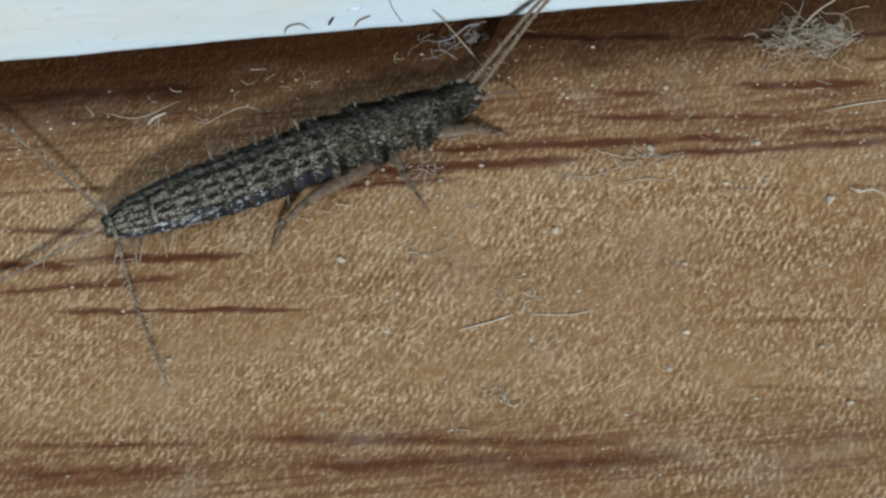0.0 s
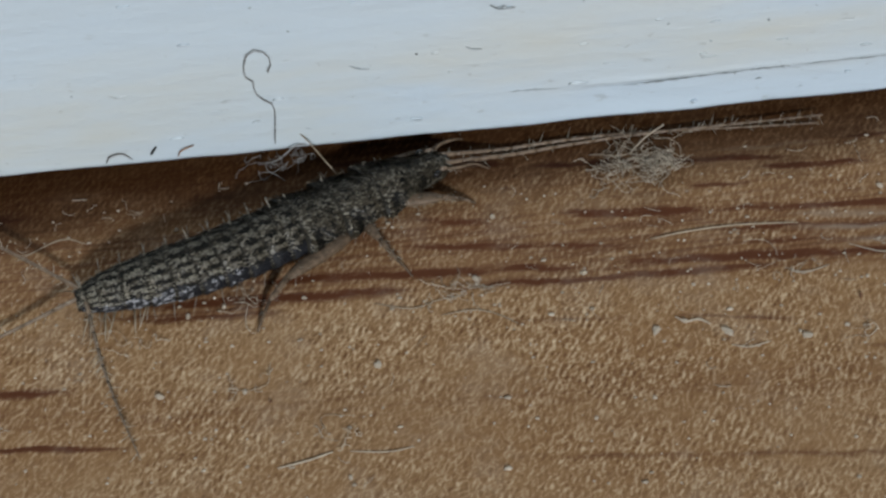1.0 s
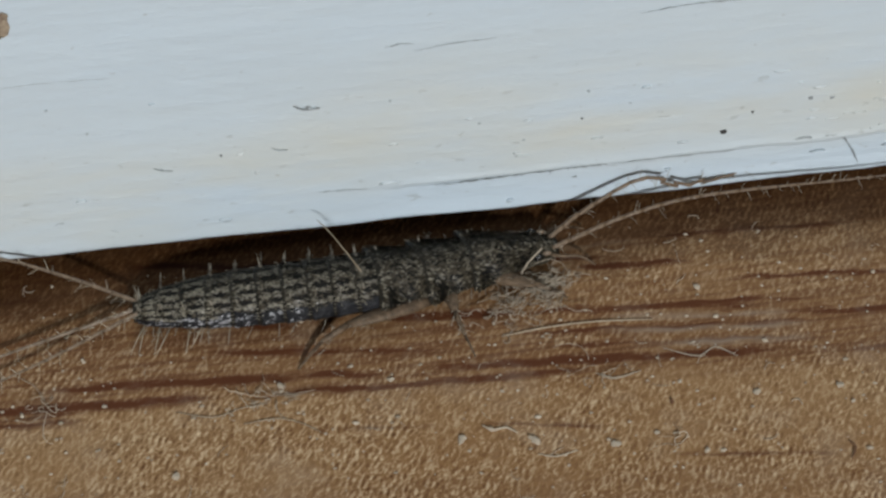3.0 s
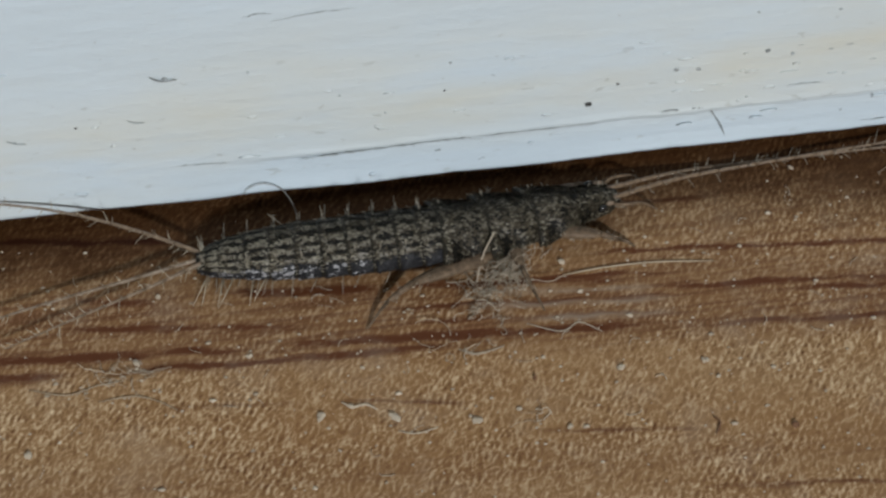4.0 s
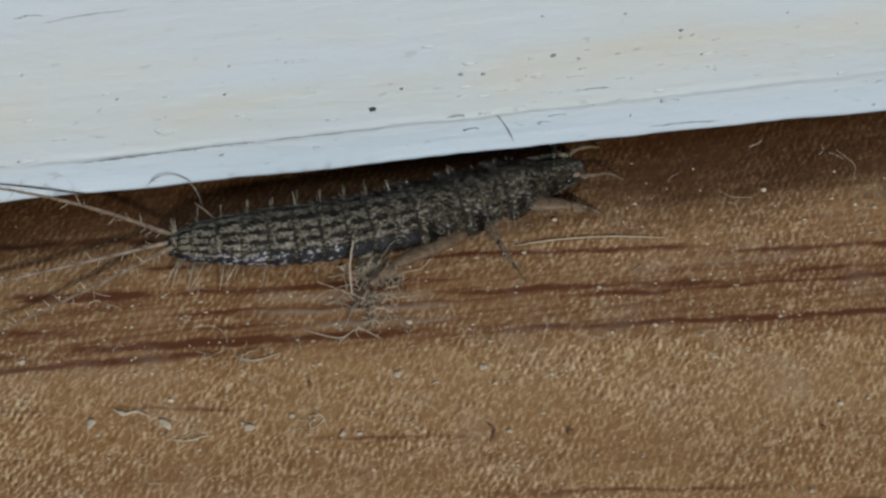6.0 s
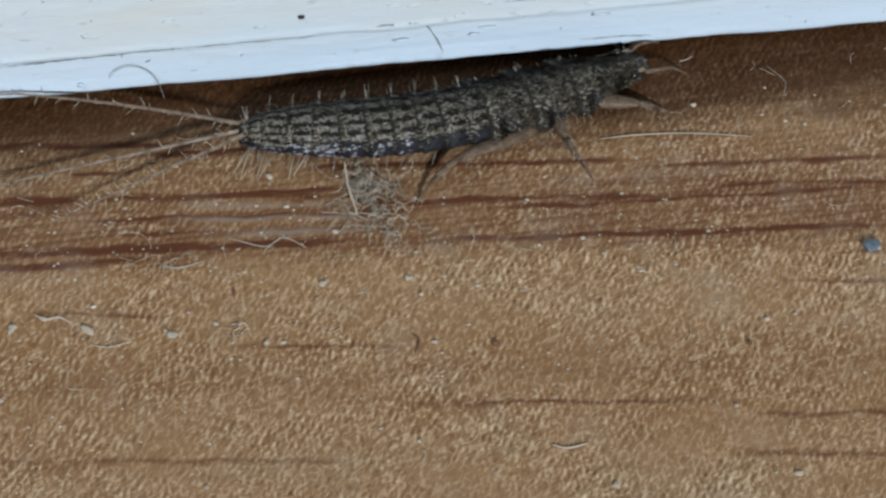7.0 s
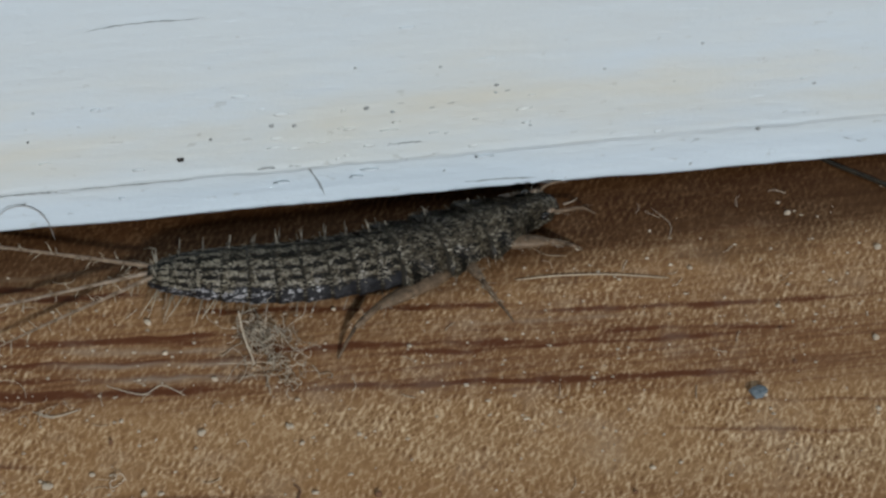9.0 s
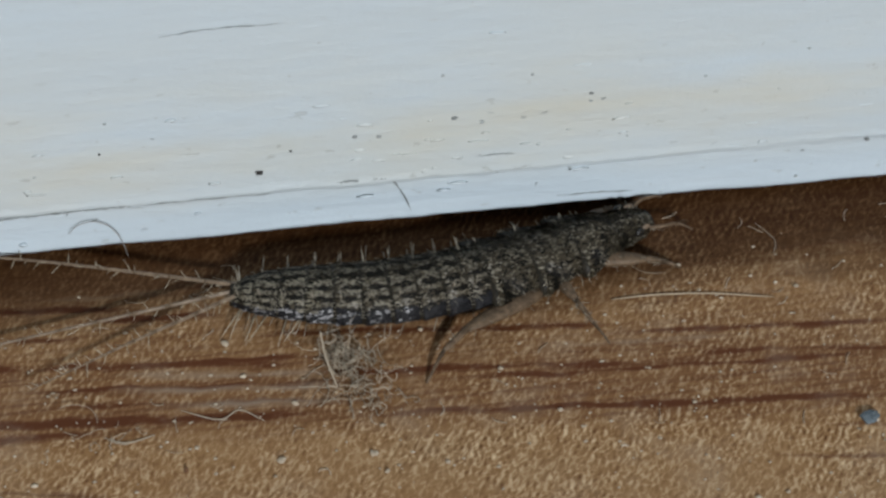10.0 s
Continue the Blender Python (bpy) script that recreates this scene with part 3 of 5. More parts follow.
def skin(s, a, swell=1.0):
    """Point of the body's surface at arc length s and angle a round it (0: right side, 90 degrees: the back)."""
    w, top, low = girth(s)
    mid = low + (top - low) * 0.42
    c, q = math.cos(a), math.sin(a)
    up = (top - mid) if q > 0 else (mid - low)
    c = math.copysign(abs(c) ** 0.85, c)
    return Vector((0.0, -w * c * swell, mid + up * q * swell))


def scale_plate(g, at, out, back, length, width, slot, rnd):
    """One small overlapping scale, lifted at its hind end."""
    side = out.cross(back).normalized()
    spin = rnd.uniform(-0.5, 0.5)
    back, side = (back * math.cos(spin) + side * math.sin(spin)), (side * math.cos(spin) - back * math.sin(spin))
    lift = rnd.uniform(0.008, 0.030)
    p = [at - back * length * 0.5, at - back * length * 0.1 + side * width * 0.5 + out * lift * 0.3, at + back * length * 0.4 + side * width * 0.3 + out * lift,
         at + back * length * 0.5 + out * lift * 1.2, at + back * length * 0.4 - side * width * 0.3 + out * lift, at - back * length * 0.1 - side * width * 0.5 + out * lift * 0.3,
         at + out * lift * 1.1]
    g.add(p, [(6, 0, 1), (6, 1, 2), (6, 2, 3), (6, 3, 4), (6, 4, 5), (6, 5, 0)], slot)


def bristle(g, root, way, length, r=0.016, bend=0.12, rnd=random, slot=0):
    way = Vector(way).normalized()
    off = Vector((rnd.uniform(-1, 1), rnd.uniform(-1, 1), rnd.uniform(-1, 1))) * bend * length
    root = Vector(root)
    g.tube([root, root + way * length * 0.5 + off * 0.4, root + way * length + off], [r, r * 0.8, r * 0.3], 4, slot)


def flare(a, hind, thorax):
    """How far a plate stands off the spine's girth: most at its hind corners."""
    side = max(0.0, math.cos(a) ** 2 - 0.25) / 0.75
    return 0.965 + (0.07 + 0.22 * side if thorax else 0.065) * hind - (0.05 * side * (1 - hind) if thorax else 0.0)


def build_segment(i, body):
    s0, s1, rnd = CUTS[i], CUTS[i + 1], random.Random(40 + i)
    mid, head, thorax = (s0 + s1) / 2, NAMES[i] == "head", NAMES[i] == "thorax_segment"
    g, sides = Geo(), 24
    cuts = 7 if not head else 9
    lap = 0.16 if not head else 0.0
    verts = []
    for k in range(cuts):
        s = (s0 - lap) + (s1 + 0.05 - s0 + lap) * k / (cuts - 1)
        hind = (1 - k / (cuts - 1)) ** 1.5
        ss = max(0.0, min(12.75, s))
        if head:
            hind = -0.5
        for j in range(sides):
            a = 2 * math.pi * j / sides
            p = skin(ss, a, flare(a, hind, thorax))
            verts.append((s - mid - (0.16 * hind * abs(math.cos(a)) if thorax else 0.0), p.y, p.z))
    faces = [(k * sides + j, k * sides + (j + 1) % sides, (k + 1) * sides + (j + 1) % sides, (k + 1) * sides + j) for k in range(cuts - 1) for j in range(sides)]
    faces += [tuple(range(sides))[::-1], tuple(range((cuts - 1) * sides, cuts * sides))]
    g.add(verts, faces)
    seg = g.object(NAMES[i], M_BODY, body, {"head": "small rounded dark head"}.get(NAMES[i], ""))
    # scales in overlapping rows
    g = Geo()
    length, width = 0.135, 0.072
    rows = max(4, int((s1 - s0) / 0.056))
    for r in range(rows):
        s = s1 - 0.04 - (s1 - s0) * (r / rows) - 0.02
        w, top, low = girth(min(s, 12.7))
        around = int(4.2 * (w + 0.6 * (top - low)) / 2 / 0.047)
        for q in range(around):
            a = radians(-32 + 244 * (q + rnd.uniform(0.1, 0.9)) / around)
            deg = math.degrees(a)
            ss = min(12.7, s + rnd.uniform(-0.04, 0.04))
            hind = max(0.0, 1 - (ss - s0) / (s1 - s0)) ** 1.5 if not head else -0.2
            p = skin(ss, a, flare(a, hind, thorax) + 0.012)
            shift = 0.16 * hind * abs(math.cos(a)) if thorax else 0.0
            out = (skin(ss, a, 1.1) - skin(ss, a, 1.0)).normalized()
            ab = skin(max(0, ss - 0.1), a, 1.0) - p
            back = Vector((-0.1, ab.y, ab.z)).normalized()
            place_, x = (s - s0) / (s1 - s0), rnd.random()
            low_side = min(deg, 180 - deg)
            clump = noise.noise((ss * 3.9, a * 4.6, 8.0))
            if thorax or head:
                if place_ < 0.07 and low_side < 66 and thorax:
                    slot = 4 if x < 0.30 else 1
                elif place_ < 0.26 and low_side < 40 and thorax:
                    # dark scales here paint the shadow beneath the plate's hind margin
                    slot = 0 if x < 0.88 else 1
                else:
                    # plates with a paler front and crest, darker towards their hind lower corner
                    light = (0.20 if clump > 0.08 else 0.06) + 0.10 * (low_side > 62) + 0.10 * (place_ > 0.75)
                    deep = (0.50 if clump < -0.12 else 0.14) + 0.25 * (low_side < 48 and place_ < 0.6)
                    slot = 2 if x < light else (0 if x < light + deep else 1)
            elif low_side < (18 if s < 2.0 else 28) + 14 * noise.noise((ss * 1.6, 2.0, 5.0)):
                # towards the tail, sheen is put in as pale flank scales
                glint = 0.60 if s < 3.0 and clump > 0.0 else (0.42 if s < 4.8 and clump > 0.12 else 0.0)
                slot = 5 if x < glint else 3
            else:
                # rows of dark patches between pale lines, broken by the plates' margins
                oval = math.sin((deg - 24) * 0.29 + 1.1 * noise.noise((ss * 1.3, 4.0, 1.0))) + 0.18 - 2.4 * abs(place_ - 0.50) - 0.75 * clump
                if oval > 0.0:
                    slot = 0 if x < 0.86 else 1
                elif place_ < 0.20 or place_ > 0.90:
                    slot = 4 if x < 0.08 + 0.22 * (s < 2.6) else (2 if x < 0.50 else (1 if x < 0.92 else 0))
                else:
                    # extra cream scales near the tail add its sheen as colour
                    slot = (4 if rnd.random() < 0.50 * (s < 4.4) else 2) if x < 0.42 + 0.10 * (s < 4.4) + 0.16 * (low_side > 58) + 0.6 * clump else (1 if x < 0.90 else 0)
            scale_plate(g, Vector((ss - mid - shift, p.y, p.z)), out, back, length * rnd.uniform(0.8, 1.25), width * rnd.uniform(0.75, 1.2), slot, rnd)
    g.object("scale_coat", [M_DARK, M_MID, M_LIGHT, M_FLANK, M_MARGIN, M_GLINT], seg, "mottled olive grey and black scales", smooth=False)["kind"] = "stuff"
    # bristle combs: upright tufts on the back's edges, hairs along the sides
    g = Geo()
    if not head:
        for side in (1, -1):
            for a0, n, size in ((54, 2, 0.50), (24, 1, 0.26)) if not thorax else ((8, 4, 0.24), (40, 1, 0.26)):
                a = radians(a0 if side < 0 else 180 - a0)
                for k in range(n):
                    s = s0 + 0.08 + (0.0 if not thorax else (s1 - s0) * 0.8 * k / n) + rnd.uniform(-0.04, 0.04)
                    p = skin(s, a + radians(rnd.uniform(-4, 4)))
                    out = (skin(s, a, 1.1) - skin(s, a)).normalized()
                    up = (out * 0.6 + Vector((0, 0, 0.8)) * (1 if a0 > 30 else 0.1) + Vector((rnd.uniform(-0.22, 0.10), rnd.uniform(-0.12, 0.12), 0)))
                    bristle(g, (s - mid, p.y, p.z), up, size * rnd.uniform(0.75, 1.15), 0.022, 0.1, rnd)
            for k in range((3 if i < 3 else 1) if not thorax else 3):
                s = s0 + (s1 - s0) * rnd.random()
                a = radians(-22 if side < 0 else 202)
                p = skin(s, a)
                bristle(g, (s - mid, p.y, p.z), (rnd.uniform(-0.6, 0.1), -0.8 if side < 0 else 0.8, rnd.uniform(-0.55, -0.1)), rnd.uniform(0.3, 0.62), 0.015, 0.15, rnd)
            # long pale hairs that trail from the hind end
            for k in range(2 if i < 3 else 0):
                s = s0 + (s1 - s0) * rnd.random()
                p = skin(s, radians(-15 if side < 0 else 195))
                reach = rnd.uniform(0.5, 1.5)
                bristle(g, (s - mid, p.y, p.z), (rnd.uniform(-0.9, -0.1), -1.0 if side < 0 else 0.5, max(-0.35, -(p.z - 0.05) / reach)), reach, 0.023, 0.10, rnd, 1)
            # pale tuft at the hind corner of each plate
            for k in range(4 if thorax else 0):
                a = radians(rnd.uniform(2, 26) if side < 0 else rnd.uniform(154, 178))
                p = skin(s0 + 0.02, a, 1.10 if thorax else 1.03)
                bristle(g, (s0 + 0.02 - mid - (0.15 if thorax else 0.0), p.y, p.z), (rnd.uniform(-0.9, -0.2), -0.5 if side < 0 else 0.5, rnd.uniform(-0.2, 0.8)), rnd.uniform(0.14, 0.28), 0.020, 0.1, rnd, 1)
            # pale fringe on the hind margin
            for k in range(5):
                a = radians((10 + 80 * k / 9) if side < 0 else (170 - 80 * k / 9))
                p = skin(max(0, s0 - 0.1), a, 1.03)
                bristle(g, (s0 - 0.08 - mid, p.y, p.z), (-1, rnd.uniform(-0.4, 0.4), rnd.uniform(-0.1, 0.45)), rnd.uniform(0.12, 0.22), 0.009, 0.2, rnd)
    else:
        for k in range(20):
            s, a = rnd.uniform(s0 + 0.2, 12.7), radians(rnd.uniform(0, 180))
            p = skin(s, a, 0.95)
            out = (skin(s, a, 1.1) - skin(s, a)).normalized()
            bristle(g, (s - mid, p.y, p.z), out + Vector((rnd.uniform(0.0, 1.0), 0, 0)), rnd.uniform(0.12, 0.24), 0.012, 0.2, rnd)
    g.object("bristles", [M_BRISTLE, M_TUFT], seg, "short straw-coloured bristles and cream tufts")["kind"] = "stuff"
    if head:
        for side in (-1, 1):
            g = Geo()
            p = skin(12.05, radians(30), 0.97)
            g.blob((12.08 - mid, side * abs(p.y), p.z), (0.17, 0.10, 0.14), 7, 10, 0.05, 3)
            g.object("eye", M_EYE, seg, "small black eye")
            g = Geo()
            p = skin(12.32, radians(42), 0.98)
            g.blob((12.36 - mid, side * abs(p.y), p.z), (0.15, 0.07, 0.10), 6, 10, 0.06, 5)
            g.object("antenna_socket", M_FEELER, seg, "tan rounded antenna socket")
            g = Geo()
            base = Vector((12.4 - mid, side * 0.36, 0.52))
            g.tube(curve([base, base + Vector((0.45, side * 0.25, 0.05)), base + Vector((1.0, side * 0.30, -0.05)), base + Vector((1.45, side * 0.45, -0.38))], 5),
                   [0.060 - 0.002 * k for k in range(16)], 6)
            for k in range(14):
                bristle(g, base + Vector((rnd.uniform(0.2, 1.3), side * 0.28, 0.0)), (0.5, side, rnd.uniform(-0.6, 0.6)), 0.16, 0.010, 0.2, rnd)
            g.object("palp", M_LEG, seg, "short brown mouth feeler")
    return seg


def build_leg(body, hip, knee, ankle, foot, size):
    """A leg in its own space, hip at the origin: flat thigh, then shin and foot as pieces of it."""
    hip, knee, ankle, foot = (Vector(p) for p in (hip, knee, ankle, foot))
    g, rnd = Geo(), random.Random(int(abs(foot.x * 91)) + 3)
    k1, k2, k3 = knee - hip, ankle - hip, foot - hip
    g.tube([(0, 0, 0), k1 * 0.25, k1 * 0.55, k1 * 0.85, k1], [0.20 * size, 0.27 * size, 0.25 * size, 0.18 * size, 0.10 * size], 10, flat=0.55)
    leg = g.object("leg", M_LEG, body, "brown flattened bristly leg")
    g = Geo()
    g.tube([k1, k1.lerp(k2, 0.3), k1.lerp(k2, 0.8), k2], [0.09 * min(size, 1.1), 0.095 * min(size, 1.1), 0.085 * min(size, 1.1), 0.06 * min(size, 1.1)], 8)
    g.object("shin", M_LEG, leg)
    g = Geo()
    for q in range(14):
        bristle(g, k1 * rnd.uniform(0.2, 1.0), (rnd.uniform(-1, 1), rnd.uniform(-1, 0.2), rnd.uniform(-0.6, 0.4)), rnd.uniform(0.30, 0.45), 0.011, 0.2, rnd)
        bristle(g, k1.lerp(k2, rnd.uniform(0.1, 1.0)), (rnd.uniform(-1, 1), rnd.uniform(-1, 1), rnd.uniform(-0.3, 0.3)), rnd.uniform(0.2, 0.34), 0.011, 0.2, rnd)
    g.object("bristles", M_BRISTLE, leg)["kind"] = "stuff"
    g = Geo()
    g.tube([k2, k2.lerp(k3, 0.5) + Vector((0, 0, 0.05)), k3], [0.06 * min(size, 1.1), 0.05 * min(size, 1.1), 0.03 * min(size, 1.1)], 6)
    g.object("foot", M_LEG, leg)
    return leg


def build_link(body, name, length, r0, r1, hairs, seed, mat=M_FEELER, hair=0.012, hair_mat=M_BRISTLE):
    """One straight piece of a long feeler, along +x from its joint, ringed with fine hairs."""
    g, rnd = Geo(), random.Random(seed)
    n = max(4, int(length / 0.16))
    pts, rad = [], []
    for i in range(n + 1):
        pts.append((length * i / n, 0.0, 0.0))
        rad.append((r0 + (r1 - r0) * i / n) * (1.10 if i % 2 else 0.92))
    g.tube(pts, rad, 7)
    link = g.object(name, mat, body)
    g = Geo()
    for i in range(hairs):
        x = length * (i + rnd.random()) / hairs
        w = rnd.uniform(0, 6.28)
        bristle(g, (x, 0, 0), (0.45, math.cos(w), math.sin(w)), rnd.uniform(0.22, 0.45), hair, 0.2, rnd)
    g.object("bristles", hair_mat, link)["kind"] = "stuff"
    return link


silverfish = tagged(new("silverfish"), "slender mottled grey scaly silverfish crawling along the skirting board", "insect")
SEGMENTS = [build_segment(i, silverfish) for i in range(14)]
# hip, knee, ankle and foot of each leg, from the middle of its thorax segment
LEGS = []
for seg_i, hip, knee, ankle, foot, size in ((10, (0.60, -1.02, 0.42), (-2.10, -1.72, 0.56), (-2.95, -2.05, 0.34), (-3.80, -2.75, 0.03), 1.3),
                                            (11, (-0.30, -0.75, 0.46), (-0.35, -1.95, 0.58), (-0.25, -2.75, 0.32), (-0.10, -3.45, 0.03), 0.82),
                                            (12, (-0.35, -0.60, 0.42), (1.00, -1.40, 0.46), (1.50, -1.55, 0.24), (1.95, -1.85, 0.03), 1.30)):
    for side in (1, -1):
        f = lambda p: (p[0], p[1] * side, p[2])
        far = 0.62 if side < 0 else 1.0
        g2 = lambda p: (p[0], p[1] * side * (far if abs(p[1]) > 1 else 1), p[2])
        LEGS.append((build_leg(silverfish, f(hip), g2(knee), g2(ankle), g2(foot), size), seg_i, f(hip), side))
FEELER_LINKS, FEELER_LINK, TAIL_LINKS, TAIL_LINK = 20, 0.63, 10, (1.04, 1.04, 0.67)
ANTENNAE = [[build_link(silverfish, "antenna", FEELER_LINK, 0.078 - 0.0027 * k, 0.0753 - 0.0027 * k, 3, 300 + 30 * n + k, mat=M_ANTENNA) for k in range(FEELER_LINKS)] for n in range(2)]
TAILS = [[build_link(silverfish, "tail_filament", TAIL_LINK[n], 0.068 - 0.0050 * k, 0.063 - 0.0050 * k, 4, 400 + 30 * n + k, hair=0.015, hair_mat=M_TUFT) for k in range(TAIL_LINKS)] for n in range(3)]

# seconds, tail x and y, heading of hind body, mid body, thorax and head, how far the body is stretched
BODY = [
    (0, -31.89, -7.42, 15.1, 21.1, 18.1, 31.1, 1.003), (0.3, -31.31, -7.68, 16.5, 24.5, 22.5, 24.5, 0.974), (0.4, -29.25, -6.25, 12.9, 22.9, 16.9, 12.9, 0.965), (0.5, -27.39, -4.98, 12.4, 21.4, 15.4, 39.4, 0.955),
    (1.0, -27.00, -5.46, 9.3, 24.3, 26.3, 24.3, 1.001), (1.2, -24.20, -4.19, 5.1, 13.1, 20.1, 20.1, 1.004), (1.5, -24.20, -3.68, 10.3, 5.3, 20.3, 16.3, 1.007), (1.8, -23.89, -3.71, 10.7, 5.7, 19.7, 15.7, 1.010),
    (2.0, -22.48, -2.94, 8, 6, 14, 9, 1.013), (2.1, -21.19, -2.52, 1.4, 6.4, 11.4, 8.4, 1.020), (2.2, -20.45, -2.74, 0.7, 5.7, 9.7, 5.7, 1.028), (2.5, -20.59, -2.62, -3.3, 3.2, 14.7, 4.7, 1.050),
    (2.7, -20.48, -2.66, -2.3, 2.7, 12.7, 3.7, 1.048), (3.8, -12.58, -2.64, -2.6, 1.4, 9.4, 12.4, 1.035), (4.0, -12.47, -2.58, -3.6, 1.4, 9.4, 13.4, 1.032), (4.5, -11.81, -2.66, -8.6, -4.6, 24.4, 29.4, 1.016),
    (5.0, -12.11, -2.40, -8.5, -2.5, 18.5, 27.5, 0.999), (5.2, -10.78, -2.68, -3, 2, 13, 19, 1.006), (5.3, -9.07, -2.39, -4.7, 0.3, 11.3, 13.3, 1.010), (5.4, -7.69, -2.53, -5.4, 4.6, 12.6, 11.6, 1.013),
    (5.5, -6.68, -2.49, -8.1, 5.9, 14.9, 10.9, 1.017), (6.2, -6.32, -2.55, -6.2, 6.8, 16.3, 18.3, 1.032), (7.3, -1.23, -2.32, -10.3, 6.2, 18.7, 19.7, 1.020), (8.5, -1.18, -2.37, -11.2, 6.8, 19.8, 20.8, 1.021),
    (10, -0.99, -2.43, -12.6, 8.4, 20.4, 21.4, 0.998),
]


def spine_at(row, s):
    """Place and heading of the spine at arc length s."""
    _, x, y, *h, long = row
    n, head = 48, 0.0
    for i in range(n):
        head = float(np.interp(s * (i + 0.5) / n, (2.0, 6.0, 9.6, 12.0), h))
        x, y = x + math.cos(radians(head)) * s * long / n, y + math.sin(radians(head)) * s * long / n
    return x, y, float(np.interp(s, (2.0, 6.0, 9.6, 12.0), h))


def mm(x, y, z, rx=0, ry=0, rz=0):
    return pose(x * U, y * U, z * U, rx, ry, rz)


def thing_pose(row):
    x, y, h = spine_at(row, 6.5)
    return mm(x, y, 0, 0, 0, h)


def body_row(t):
    cols = np.array(BODY)
    return [t] + [float(np.interp(t, cols[:, 0], cols[:, k])) for k in range(1, 8)]


# antennae: seconds, then yaw and pitch in the room for six links; the second follows where it differs
ANT_A = [
    (0, (48, 10, 40, 22, 12, 28, 4, 15, 0, 5, -2, -5)), (0.3, (30, 10, 12, 8, 2, 4, 0, 2, 0, 0, 0, 0)), (0.4, (32, 30, 12, 30, 2, 12, 0, -10, 0, -35, 0, -40)), (0.5, (18, 2, 5, 4, 0, 3, 0, 1, 0, 0, 0, -2)),
    (0.6, (28, 14, 12, 16, 2, 14, 0, 12, 0, 8, 0, 2)), (0.8, (24, 8, 10, 8, 2, 8, 0, 8, 0, 6, 0, 4)), (1.0, (12, -14, 4, -6, 0, 0, -4, 0, -5, 0, -4, 0)), (1.8, (14, -6, 4, -4, 2, 0, 0, 0, 0, 0, 0, 0)), (2.0, (26, 4, 8, 10, 0, 9, 0, 6, 0, 5, 0, 3)),
    (2.1, (35, 30, 15, 40, 5, 30, 0, 20, 0, 10, 0, 0)), (2.35, (45, 44, 45, 44, 40, 36, 26, 30, 24, 28, 18, 6, 8, -24, 10, -65, 10, -85, 20, -80, 70, -35, 60, -10, 40, 0, 30, 0, 20, 0, 15, 0, 10, 0, 8, 0, 6, 0, 6, 0)),
    (2.55, (45, 44, 45, 44, 40, 36, 26, 30, 24, 28, 18, 6, 8, -24, 10, -65, 10, -85, 20, -80, 70, -35, 60, -10, 40, 0, 30, 0, 20, 0, 15, 0, 10, 0, 8, 0, 6, 0, 6, 0)), (2.7, (45, 36, 44, 34, 36, 30, 22, 34, 18, 28, 8, 6, 5, -70, 10, -85, 15, -80, 70, -35, 60, -10, 50, 0, 40, 0, 30, 0, 20, 0, 15, 0, 10, 0, 8, 0, 6, 0, 6, 0)),
    (3.2, (20, 10, 8, 10, 0, 0, 0, -5, 0, -6, 0, -2)), (3.8, (14, 0, 4, 2, 0, 0, 0, 0, 0, 0, 0, 0)), (4.0, (20, -10, 6, -4, 0, 0, 0, 0, 0, 0, 0, 0)), (4.1, (24, 8, 8, 13, 0, 12, 0, 10, 0, 8, 0, 6)), (4.2, (26, 12, 8, 20, 0, 19, 0, 17, 0, 15, 0, 12)), (4.5, (106, -42, 88, -10, 45, 0, 12, 0, 6, 0, 4, 0)),
    (5.3, (106, -42, 88, -10, 45, 0, 12, 0, 6, 0, 4, 0)), (5.5, (62, -22, 40, -2, 16, 0, 8, 0, 4, 0, 2, 0)), (5.6, (30, 22, 10, 26, 0, 24, 0, 22, 0, 20, 0, 20)), (5.7, (32, 42, 8, 52, 0, 52, 0, 50, 0, 48, 0, 46)), (5.8, (34, 10, 20, 12, 10, 8, 4, 4, 0, 0, 0, 0)),
    (6.0, (106, -42, 88, -10, 45, 0, 12, 0, 6, 0, 4, 0)), (6.2, (106, -42, 88, -10, 45, 0, 12, 0, 6, 0, 4, 0)), (7.3, (106, -42, 88, -10, 45, 0, 12, 0, 6, 0, 4, 0)), (10, (106, -42, 88, -10, 45, 0, 12, 0, 6, 0, 4, 0)),
]
